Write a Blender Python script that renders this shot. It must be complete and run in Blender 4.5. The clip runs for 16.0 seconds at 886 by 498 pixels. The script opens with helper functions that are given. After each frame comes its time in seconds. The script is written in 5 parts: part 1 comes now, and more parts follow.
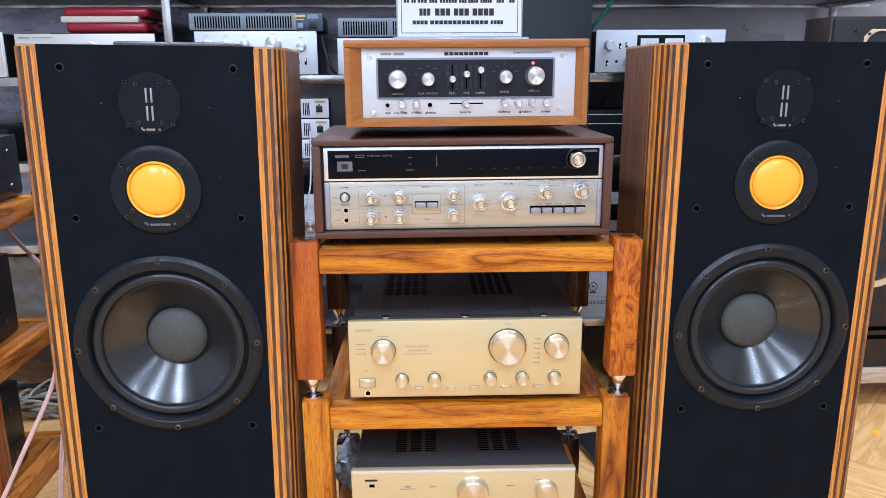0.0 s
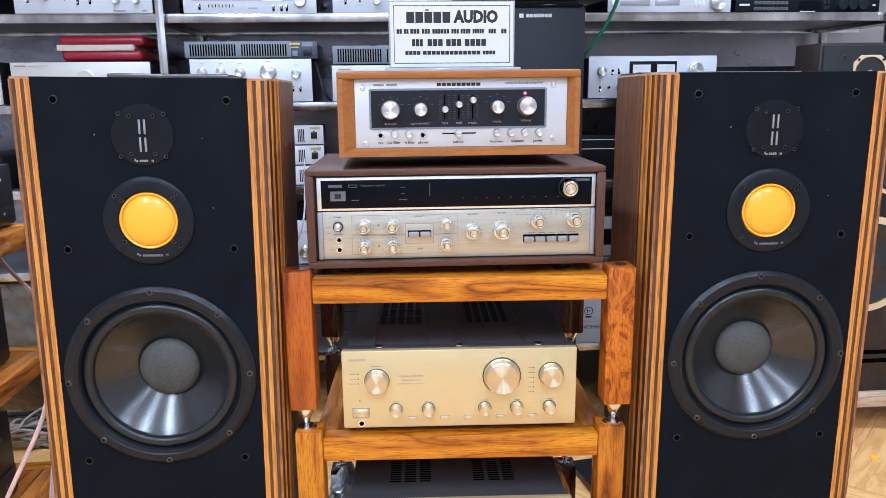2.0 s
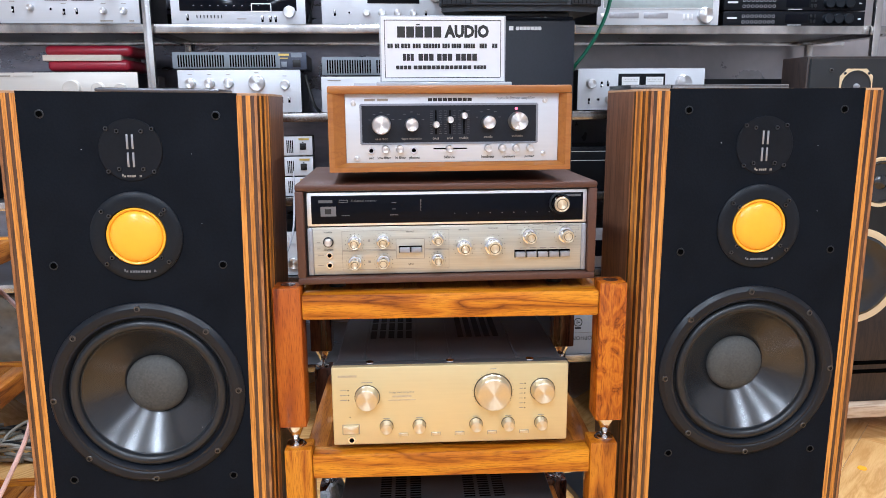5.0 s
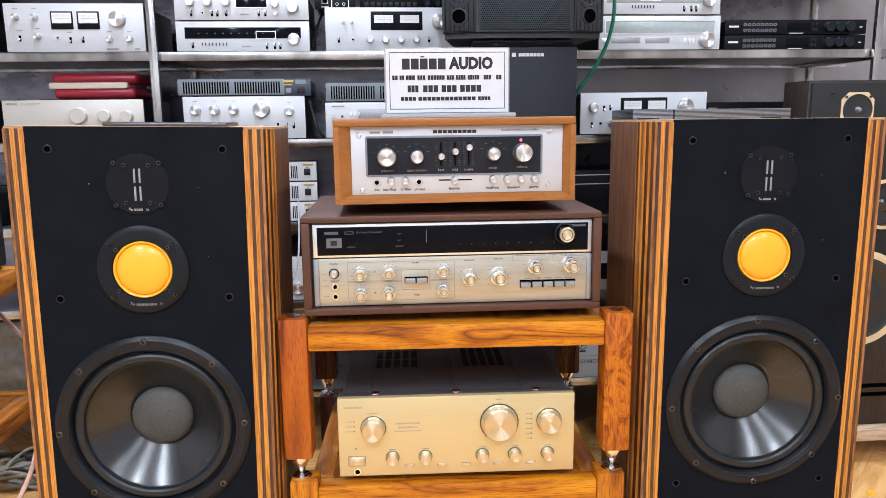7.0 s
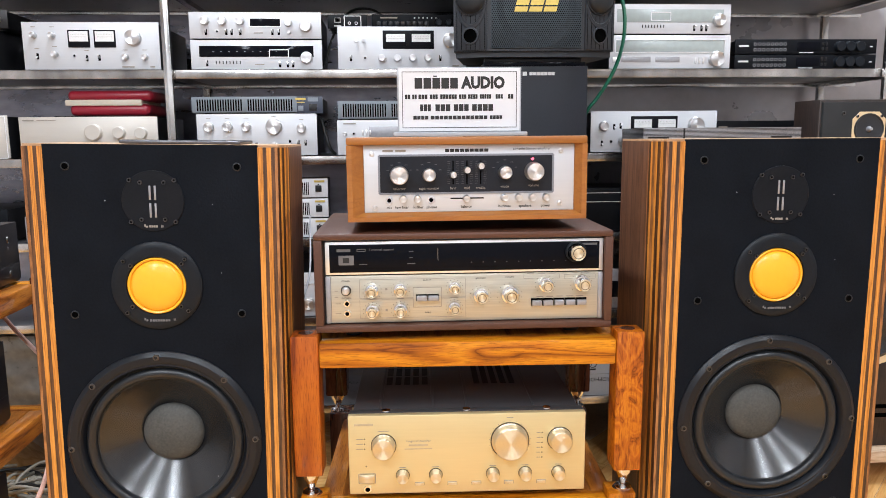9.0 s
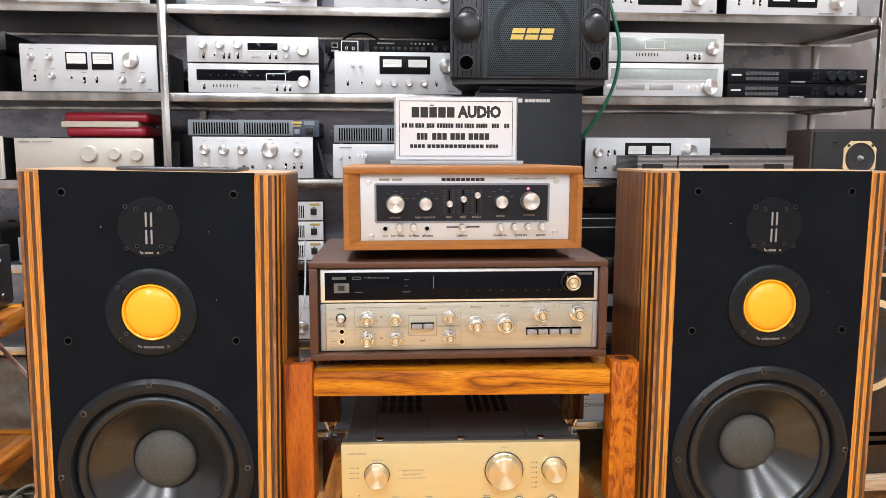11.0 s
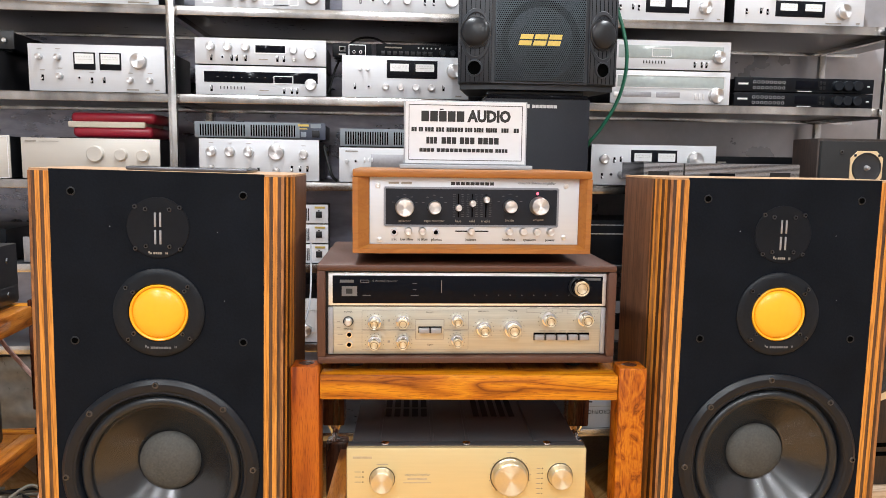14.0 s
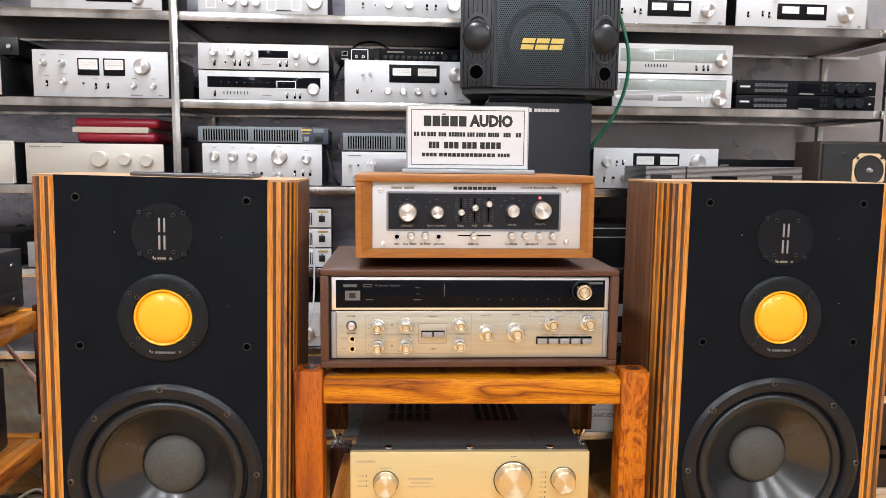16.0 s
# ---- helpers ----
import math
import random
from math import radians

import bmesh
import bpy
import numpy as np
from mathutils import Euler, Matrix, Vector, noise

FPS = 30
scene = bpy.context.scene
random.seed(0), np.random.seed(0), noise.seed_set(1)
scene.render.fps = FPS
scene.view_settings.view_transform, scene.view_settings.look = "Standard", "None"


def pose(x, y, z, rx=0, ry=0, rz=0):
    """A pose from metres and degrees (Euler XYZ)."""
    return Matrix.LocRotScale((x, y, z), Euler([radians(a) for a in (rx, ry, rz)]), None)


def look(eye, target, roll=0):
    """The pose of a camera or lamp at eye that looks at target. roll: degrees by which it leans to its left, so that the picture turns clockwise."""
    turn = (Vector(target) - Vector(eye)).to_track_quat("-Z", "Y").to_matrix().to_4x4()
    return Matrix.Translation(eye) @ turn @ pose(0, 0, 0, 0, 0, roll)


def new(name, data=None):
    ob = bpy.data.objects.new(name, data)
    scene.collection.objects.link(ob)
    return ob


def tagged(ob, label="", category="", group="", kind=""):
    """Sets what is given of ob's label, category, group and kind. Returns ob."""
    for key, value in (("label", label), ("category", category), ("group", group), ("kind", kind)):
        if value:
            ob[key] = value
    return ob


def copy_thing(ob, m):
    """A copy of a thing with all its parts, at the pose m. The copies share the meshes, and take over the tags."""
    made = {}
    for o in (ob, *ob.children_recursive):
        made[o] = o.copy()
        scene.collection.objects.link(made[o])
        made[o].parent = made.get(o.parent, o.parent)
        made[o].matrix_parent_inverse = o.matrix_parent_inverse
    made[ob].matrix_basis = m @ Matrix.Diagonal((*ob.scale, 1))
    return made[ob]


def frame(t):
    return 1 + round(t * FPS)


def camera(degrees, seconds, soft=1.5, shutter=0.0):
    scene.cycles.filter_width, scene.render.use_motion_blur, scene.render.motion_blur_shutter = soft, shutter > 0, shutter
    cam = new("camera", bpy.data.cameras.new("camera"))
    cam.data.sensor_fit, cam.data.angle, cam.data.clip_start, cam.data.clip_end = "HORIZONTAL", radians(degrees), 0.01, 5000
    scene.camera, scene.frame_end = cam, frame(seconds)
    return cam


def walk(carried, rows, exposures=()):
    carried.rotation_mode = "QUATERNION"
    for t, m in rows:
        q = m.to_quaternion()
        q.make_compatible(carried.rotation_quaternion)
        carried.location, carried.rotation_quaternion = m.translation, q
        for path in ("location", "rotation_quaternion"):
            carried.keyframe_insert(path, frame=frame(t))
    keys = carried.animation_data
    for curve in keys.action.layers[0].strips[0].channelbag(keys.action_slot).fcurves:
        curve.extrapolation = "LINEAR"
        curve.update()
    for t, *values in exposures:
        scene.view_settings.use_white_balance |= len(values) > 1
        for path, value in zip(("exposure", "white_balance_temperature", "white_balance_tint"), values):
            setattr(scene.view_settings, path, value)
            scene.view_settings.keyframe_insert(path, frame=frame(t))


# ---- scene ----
cam = camera(63.0, 16.0, soft=0.9)
PATH = [
    (0, (-0.086, 0.013, 1.071), (0.042, 1.952, 0.601), -0.4),
    (0.5, (-0.084, 0.011, 1.071), (0.047, 1.953, 0.61), -0.5),
    (1, (-0.082, 0.011, 1.074), (0.051, 1.956, 0.628), -0.6),
    (1.5, (-0.081, 0.013, 1.081), (0.055, 1.961, 0.651), -0.6),
    (2, (-0.08, 0.017, 1.085), (0.059, 1.969, 0.671), -0.6),
    (2.5, (-0.08, 0.018, 1.086), (0.061, 1.972, 0.683), -0.6),
    (3, (-0.08, 0.016, 1.09), (0.064, 1.97, 0.688), -0.5),
    (3.5, (-0.081, 0.018, 1.089), (0.069, 1.972, 0.686), -0.4),
    (4, (-0.083, 0.021, 1.087), (0.077, 1.973, 0.685), -0.3),
    (6.5, (-0.088, 0.032, 1.123), (0.094, 1.99, 0.757), -0.6),
    (7, (-0.09, 0.03, 1.124), (0.078, 1.992, 0.773), -0.7),
    (7.5, (-0.091, 0.028, 1.126), (0.066, 1.993, 0.788), -0.8),
    (8, (-0.096, 0.028, 1.127), (0.053, 1.996, 0.8), -0.7),
    (8.5, (-0.096, 0.027, 1.128), (0.049, 1.997, 0.81), -0.6),
    (9, (-0.096, 0.026, 1.128), (0.05, 1.997, 0.821), -0.5),
    (11.5, (-0.101, 0.026, 1.147), (0.071, 2.004, 0.903), 0.3),
    (12, (-0.103, 0.027, 1.143), (0.076, 2.005, 0.907), 0.6),
    (12.5, (-0.109, 0.027, 1.142), (0.074, 2.004, 0.908), 0.9),
    (13, (-0.111, 0.026, 1.144), (0.071, 2.004, 0.906), 1.0),
    (13.5, (-0.109, 0.029, 1.141), (0.065, 2.007, 0.903), 1.0),
    (14, (-0.114, 0.029, 1.142), (0.05, 2.008, 0.902), 0.8),
    (14.5, (-0.119, 0.026, 1.145), (0.039, 2.006, 0.907), 0.7),
    (15, (-0.119, 0.025, 1.145), (0.032, 2.005, 0.911), 0.6),
    (15.5, (-0.116, 0.025, 1.145), (0.035, 2.005, 0.912), 0.6),
    (16, (-0.114, 0.025, 1.145), (0.042, 2.005, 0.913), 0.6),
]
# the phone darkens and cools its picture a little at first
EXPOSURES = [(0.0, -0.18, 5050, 11), (4.0, -0.18, 5350, 11), (9.0, -0.18, 6050, 10.5), (12.0, -0.22, 6350, 10.5), (16.0, -0.22, 6350, 10.5)]
walk(cam, [(t, look(eye, target, roll)) for t, eye, target, roll in PATH], EXPOSURES)

# unseen ceiling tubes, last five added as fill: x, y, width, length, power
LAMPS = [(-1.45, -0.7, 0.06, 1.2, 58), (0.0, -0.7, 0.06, 1.2, 48), (1.45, -0.7, 0.06, 1.2, 38), (-1.8, -2.4, 0.06, 1.2, 52), (0.0, -2.4, 0.06, 1.2, 38), (1.8, -2.4, 0.06, 1.2, 28), (-0.6, 2.0, 0.06, 1.0, 60), (1.3, 1.9, 0.06, 1.0, 58)]

# world and lamps: a closed shop lit by ceiling tubes
world = bpy.data.worlds.new("world")
scene.world = world
world.use_nodes = True
world.node_tree.nodes["Background"].inputs[0].default_value = (0.8, 0.88, 1.0, 1)
world.node_tree.nodes["Background"].inputs[1].default_value = 0.05


def tube_light(x, y, z, sx, sy, power):
    data = bpy.data.lights.new("ceiling_tube", "AREA")
    data.shape, data.size, data.size_y, data.energy, data.color = "RECTANGLE", sx, sy, power, (0.93, 0.97, 1.0)
    ob = new("ceiling_tube", data)
    ob.location = (x, y, z)
    return ob


for lx, ly, sx, sy, p in LAMPS:
    tube_light(lx, ly, 2.93, sx, sy, p)


# ---- materials ----
def material(name, base, rough=0.5, metal=0.0, vary=0.15, scale=30.0, bump=0.0, stretch=(1, 1, 1), coat=0.0, rvary=0.1, spec=0.5, fine=4):
    """A plain surface with variation at two scales, in the thing's own space."""
    m = bpy.data.materials.new(name)
    m.use_nodes = True
    nt = m.node_tree
    n, l = nt.nodes, nt.links
    b = n["Principled BSDF"]
    tc = n.new("ShaderNodeTexCoord")
    mp = n.new("ShaderNodeMapping")
    mp.inputs["Scale"].default_value = stretch
    l.new(tc.outputs["Object"], mp.inputs[0])
    big = n.new("ShaderNodeTexNoise")
    big.inputs["Scale"].default_value, big.inputs["Detail"].default_value = scale * 0.2, 4
    small = n.new("ShaderNodeTexNoise")
    small.inputs["Scale"].default_value, small.inputs["Detail"].default_value = scale * fine, 6
    l.new(mp.outputs[0], big.inputs["Vector"])
    l.new(mp.outputs[0], small.inputs["Vector"])
    add = n.new("ShaderNodeMath")
    add.operation = "ADD"
    l.new(big.outputs[0], add.inputs[0])
    l.new(small.outputs[0], add.inputs[1])
    ramp = n.new("ShaderNodeValToRGB")
    lo, hi = [max(c * (1 - vary), 0) for c in base], [min(c * (1 + vary), 1) for c in base]
    ramp.color_ramp.elements[0].position, ramp.color_ramp.elements[0].color = 0.35, (*lo, 1)
    ramp.color_ramp.elements[1].position, ramp.color_ramp.elements[1].color = 0.65, (*hi, 1)
    half = n.new("ShaderNodeMath")
    half.operation, half.inputs[1].default_value = "MULTIPLY", 0.5
    l.new(add.outputs[0], half.inputs[0])
    l.new(half.outputs[0], ramp.inputs[0])
    l.new(ramp.outputs[0], b.inputs["Base Color"])
    rr = n.new("ShaderNodeMapRange")
    rr.inputs["To Min"].default_value, rr.inputs["To Max"].default_value = max(rough - rvary, 0.02), min(rough + rvary, 1)
    l.new(half.outputs[0], rr.inputs[0])
    l.new(rr.outputs[0], b.inputs["Roughness"])
    b.inputs["Metallic"].default_value = metal
    b.inputs["Specular IOR Level"].default_value = spec
    b.inputs["Coat Weight"].default_value = coat
    b.inputs["Coat Roughness"].default_value = 0.08
    if bump:
        bn = n.new("ShaderNodeBump")
        bn.inputs["Strength"].default_value, bn.inputs["Distance"].default_value = bump, 0.001
        l.new(small.outputs[0], bn.inputs["Height"])
        l.new(bn.outputs[0], b.inputs["Normal"])
    return m


def wood(name, dark, mid, light, axis="x", scale=9.0, figure=3.0, rough=0.3, coat=0.4, contrast=(0.3, 0.5, 0.7), along=0.12, bands=9.0, wave=1.2, mixing=0.42):
    """Wood with long grain along one axis: wavy growth figure and fine pores."""
    m = bpy.data.materials.new(name)
    m.use_nodes = True
    nt = m.node_tree
    n, l = nt.nodes, nt.links
    b = n["Principled BSDF"]
    tc = n.new("ShaderNodeTexCoord")
    oi = n.new("ShaderNodeObjectInfo")
    mul = n.new("ShaderNodeVectorMath")
    mul.operation = "MULTIPLY_ADD"
    mul.inputs[1].default_value = (7.3, 5.1, 9.7)
    l.new(oi.outputs["Random"], mul.inputs[0])
    l.new(tc.outputs["Object"], mul.inputs[2])
    mp = n.new("ShaderNodeMapping")
    s = {"x": (along, 1, 1), "y": (1, along, 1), "z": (1, 1, along)}[axis]
    mp.inputs["Scale"].default_value = [v * scale for v in s]
    l.new(mul.outputs[0], mp.inputs[0])
    a = n.new("ShaderNodeTexNoise")
    a.inputs["Scale"].default_value, a.inputs["Detail"].default_value, a.inputs["Distortion"].default_value = figure, 3, wave
    l.new(mp.outputs[0], a.inputs["Vector"])
    w = n.new("ShaderNodeMath")
    w.operation, w.inputs[1].default_value = "MULTIPLY", bands
    l.new(a.outputs[0], w.inputs[0])
    f = n.new("ShaderNodeMath")
    f.operation, f.inputs[1].default_value = "PINGPONG", 1.0
    l.new(w.outputs[0], f.inputs[0])
    p = n.new("ShaderNodeTexNoise")
    p.inputs["Scale"].default_value, p.inputs["Detail"].default_value = 55, 7
    l.new(mp.outputs[0], p.inputs["Vector"])
    mx = n.new("ShaderNodeMath")
    mx.operation, mx.inputs[1].default_value = "MULTIPLY_ADD", mixing
    l.new(f.outputs[0], mx.inputs[0])
    pp = n.new("ShaderNodeMath")
    pp.operation, pp.inputs[1].default_value = "MULTIPLY", 1 - mixing
    l.new(p.outputs[0], pp.inputs[0])
    l.new(pp.outputs[0], mx.inputs[2])
    ramp = n.new("ShaderNodeValToRGB")
    e = ramp.color_ramp.elements
    e[0].position, e[0].color = contrast[0], (*dark, 1)
    e[1].position, e[1].color = contrast[2], (*light, 1)
    k = e.new(contrast[1])
    k.color = (*mid, 1)
    l.new(mx.outputs[0], ramp.inputs[0])
    l.new(ramp.outputs[0], b.inputs["Base Color"])
    b.inputs["Roughness"].default_value = rough
    b.inputs["Coat Weight"].default_value = coat
    b.inputs["Coat Roughness"].default_value = 0.12
    bn = n.new("ShaderNodeBump")
    bn.inputs["Strength"].default_value, bn.inputs["Distance"].default_value = 0.12, 0.0008
    l.new(p.outputs[0], bn.inputs["Height"])
    l.new(bn.outputs[0], b.inputs["Normal"])
    return m


def rosewood(name, deep, base, gold, axis, figure, along, bands, rough=0.2, swirl=0.5, veins=0.16):
    """Lacquered rosewood: flame figure in contour bands, short dark pores along the grain, a clear coat."""
    m = bpy.data.materials.new(name)
    m.use_nodes = True
    nt = m.node_tree
    n, l = nt.nodes, nt.links
    b = n["Principled BSDF"]
    tc, oi, off = n.new("ShaderNodeTexCoord"), n.new("ShaderNodeObjectInfo"), n.new("ShaderNodeVectorMath")
    off.operation, off.inputs[1].default_value = "MULTIPLY_ADD", (7.3, 5.1, 9.7)
    l.new(oi.outputs["Random"], off.inputs[0])
    l.new(tc.outputs["Object"], off.inputs[2])

    def grain(scale, k, detail, twist=0.0):
        mp = n.new("ShaderNodeMapping")
        mp.inputs["Scale"].default_value = [scale * (k if a == axis else 1.0) for a in "xyz"]
        l.new(off.outputs[0], mp.inputs[0])
        t = n.new("ShaderNodeTexNoise")
        t.inputs["Scale"].default_value, t.inputs["Detail"].default_value, t.inputs["Distortion"].default_value = 1.0, detail, twist
        l.new(mp.outputs[0], t.inputs["Vector"])
        return t.outputs[0]

    def math_node(op, a, v):
        q = n.new("ShaderNodeMath")
        q.operation = op
        l.new(a, q.inputs[0])
        if isinstance(v, float):
            q.inputs[1].default_value = v
        else:
            l.new(v, q.inputs[1])
        return q.outputs[0]

    def ramp(src, stops):
        r = n.new("ShaderNodeValToRGB")
        e = r.color_ramp.elements
        e[0].position, e[0].color = stops[0][0], (*stops[0][1], 1)
        e[1].position, e[1].color = stops[-1][0], (*stops[-1][1], 1)
        for p, c in stops[1:-1]:
            e.new(p).color = (*c, 1)
        l.new(src, r.inputs[0])
        return r.outputs[0]

    flame = math_node("PINGPONG", math_node("MULTIPLY", grain(figure, along, 2.0, swirl), bands * 2), 1.0)
    tone = grain(figure * 0.35, along * 0.8, 3.0, 0.3)
    mixed = math_node("ADD", math_node("MULTIPLY", flame, 0.42), math_node("MULTIPLY", tone, 0.8))
    colour = ramp(mixed, [(0.28, deep), (0.28 + veins, [0.5 * (p + q) for p, q in zip(deep, base)]), (0.55, base), (0.86, gold)])
    pore = grain(900.0, 0.05, 2.0)
    dark = ramp(pore, [(0.36, (0.6, 0.52, 0.5)), (0.48, (1, 1, 1))])
    contour = ramp(flame, [(0.0, (0.7, 0.62, 0.58)), (0.12, (1, 1, 1))])
    both = n.new("ShaderNodeMix")
    both.data_type, both.blend_type = "RGBA", "MULTIPLY"
    both.inputs["Factor"].default_value = 1.0
    l.new(dark, both.inputs["A"])
    l.new(contour, both.inputs["B"])
    mul = n.new("ShaderNodeMix")
    mul.data_type, mul.blend_type = "RGBA", "MULTIPLY"
    mul.inputs["Factor"].default_value = 1.0
    l.new(colour, mul.inputs["A"])
    l.new(both.outputs["Result"], mul.inputs["B"])
    l.new(mul.outputs["Result"], b.inputs["Base Color"])
    b.inputs["Roughness"].default_value = 0.5
    b.inputs["Specular IOR Level"].default_value = 0.15
    b.inputs["Coat Weight"].default_value = 0.55
    b.inputs["Coat Roughness"].default_value = rough * 0.4
    bn = n.new("ShaderNodeBump")
    bn.inputs["Strength"].default_value, bn.inputs["Distance"].default_value = 0.1, 0.0006
    l.new(pore, bn.inputs["Height"])
    l.new(bn.outputs[0], b.inputs["Normal"])
    return m


def spun(name, base, rough=0.28, axis="Y"):
    """Metal turned on a lathe: fine circular grooves that smear highlights into fans."""
    m = material(name, base, rough, 1.0, vary=0.04, scale=60, rvary=0.05)
    nt = m.node_tree
    b = nt.nodes["Principled BSDF"]
    tg = nt.nodes.new("ShaderNodeTangent")
    tg.direction_type, tg.axis = "RADIAL", axis
    nt.links.new(tg.outputs[0], b.inputs["Tangent"])
    b.inputs["Anisotropic"].default_value = 0.9
    b.inputs["Anisotropic Rotation"].default_value = 0.25
    return m


def glow(name, colour, strength):
    m = bpy.data.materials.new(name)
    m.use_nodes = True
    b = m.node_tree.nodes["Principled BSDF"]
    b.inputs["Base Color"].default_value = (*colour, 1)
    b.inputs["Emission Color"].default_value = (*colour, 1)
    b.inputs["Emission Strength"].default_value = strength
    return m


BAFFLE = material("black_baffle_paint", (0.0062, 0.0078, 0.0112), 0.6, vary=0.25, scale=60, bump=0.3, spec=0.05)
PLASTIC = material("black_plastic", (0.0095, 0.0115, 0.0150), 0.38, vary=0.2, scale=60, bump=0.08, spec=0.17)
RUBBER = material("black_rubber", (0.012, 0.0135, 0.016), 0.34, vary=0.25, scale=40, bump=0.05, spec=0.42)
FRAMEBK = material("moulded_black_frame", (0.0062, 0.0080, 0.0118), 0.36, vary=0.2, scale=40, bump=0.05, spec=0.32)
WRAP = material("grey_plastic_wrap", (0.17, 0.165, 0.15), 0.3, vary=0.3, scale=9, rvary=0.15, bump=0.3)
CONE = material("glossy_black_cone", (0.0085, 0.0095, 0.0115), 0.23, vary=0.3, scale=20, rvary=0.05, spec=0.8)
CAP = material("dusty_dust_cap", (0.06, 0.06, 0.055), 0.7, vary=0.35, scale=60, bump=0.2)
DOME = material("yellow_dome", (0.9, 0.43, 0.02), 0.24, vary=0.03, scale=20, rvary=0.03)
SCREW = material("dark_steel_screw", (0.10, 0.10, 0.105), 0.3, 0.9, vary=0.15)
ZLIGHT = wood("light_lamina", (0.34, 0.118, 0.012), (0.54, 0.21, 0.026), (0.66, 0.28, 0.045), "z", 14, rough=0.42, coat=0.15, contrast=(0.35, 0.48, 0.64), along=0.04, mixing=0.22)
ZMID = wood("brown_lamina", (0.17, 0.066, 0.02), (0.30, 0.12, 0.034), (0.38, 0.16, 0.05), "z", 14, rough=0.42, coat=0.15)
ZDARK = wood("dark_lamina", (0.028, 0.011, 0.005), (0.062, 0.025, 0.010), (0.12, 0.047, 0.017), "z", 14, rough=0.42, coat=0.15, contrast=(0.35, 0.48, 0.64), along=0.04, mixing=0.22)
WALNUT = wood("walnut_veneer", (0.075, 0.031, 0.014), (0.14, 0.06, 0.028), (0.20, 0.09, 0.042), "z", 13, rough=0.45, coat=0.1, contrast=(0.35, 0.48, 0.66), along=0.04, mixing=0.25)
TOPWOOD = wood("pale_top_veneer", (0.38, 0.22, 0.11), (0.5, 0.3, 0.16), (0.58, 0.37, 0.2), "x", 10, rough=0.4, coat=0.1)
ROSE_X = rosewood("rosewood_beam", (0.17, 0.038, 0.001), (0.48, 0.145, 0.003), (0.66, 0.26, 0.007), "x", 30, 0.11, 3.2)
ROSE_Y = rosewood("rosewood_side", (0.15, 0.038, 0.006), (0.38, 0.12, 0.013), (0.54, 0.20, 0.024), "y", 24, 0.10, 3.0, rough=0.14)
ROSE_Z = rosewood("red_rosewood_post", (0.13, 0.020, 0.001), (0.33, 0.068, 0.003), (0.46, 0.115, 0.006), "z", 30, 0.08, 2.4)
GOLD_Z = rosewood("golden_rosewood_post", (0.15, 0.033, 0.001), (0.43, 0.125, 0.003), (0.59, 0.215, 0.006), "z", 24, 0.14, 3.2)
BURL_Z = rosewood("burl_rosewood_post", (0.035, 0.006, 0.0006), (0.38, 0.088, 0.002), (0.56, 0.17, 0.005), "z", 30, 0.5, 2.6, swirl=2.2, veins=0.08)
# rosewood with shade put into its colour, for back posts and peg holes
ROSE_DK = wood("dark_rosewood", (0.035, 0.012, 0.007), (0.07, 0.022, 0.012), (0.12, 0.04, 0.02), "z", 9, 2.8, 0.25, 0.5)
CASE_M = wood("tan_wood_case", (0.245, 0.078, 0.010), (0.300, 0.109, 0.016), (0.340, 0.130, 0.021), "x", 12, 3, 0.45, 0.08, (0.1, 0.5, 0.9))
CASE_Q = material("brown_vinyl_case", (0.085, 0.036, 0.022), 0.42, vary=0.1, scale=60, bump=0.25, spec=0.35)
ALU = material("brushed_aluminium", (0.86, 0.86, 0.87), 0.33, 0.75, vary=0.03, scale=50, stretch=(0.05, 1, 1), bump=0.06)
SILVER = material("silver_faceplate", (0.59, 0.60, 0.625), 0.45, 0.12, vary=0.03, scale=50, stretch=(0.05, 1, 1), bump=0.04)
PALEGLASS = material("pale_green_dial_glass", (0.36, 0.40, 0.39), 0.18, vary=0.12, scale=12, rvary=0.05)
CREAM = material("champagne_faceplate", (0.56, 0.525, 0.475), 0.42, 0.25, vary=0.03, scale=50, stretch=(0.05, 1, 1), bump=0.04)
CHAMP = material("champagne_panel", (0.54, 0.505, 0.415), 0.36, 0.6, vary=0.11, scale=110, stretch=(0.02, 1, 1), bump=0.1)
GOLD = material("gold_faceplate", (0.70, 0.572, 0.305), 0.4, 0.5, vary=0.03, scale=60, stretch=(0.05, 1, 1), bump=0.04)
GOLDK = spun("gold_knob", (0.78, 0.71, 0.55), 0.4)
KNOB = spun("spun_metal_knob", (0.72, 0.72, 0.73), 0.4)
KSIDE = material("knurled_knob_side", (0.55, 0.55, 0.55), 0.32, 0.95, vary=0.2, scale=200, stretch=(1, 1, 1))
CHROME = material("polished_chrome", (0.82, 0.82, 0.83), 0.1, 1.0, vary=0.05, rvary=0.04)
# bright and dark patches in the colour stand in for blurred shop reflections
STEEL = material("stainless_edge", (0.46, 0.45, 0.44), 0.2, 1.0, vary=0.75, scale=14, stretch=(1, 0.5, 0.5), rvary=0.15, fine=0.7)
SHEET = material("grey_shelf_sheet", (0.20, 0.20, 0.215), 0.3, 0.6, vary=0.2, scale=8)
COVER = material("satin_black_cover", (0.048, 0.048, 0.05), 0.34, 0.0, vary=0.15, scale=60, bump=0.05, spec=0.5)
TWPLATE = material("black_tweeter_plate", (0.0065, 0.0078, 0.011), 0.45, vary=0.2, scale=60, spec=0.14)
TABLET = material("dark_grey_aluminium", (0.10, 0.10, 0.11), 0.35, 0.7, vary=0.08)
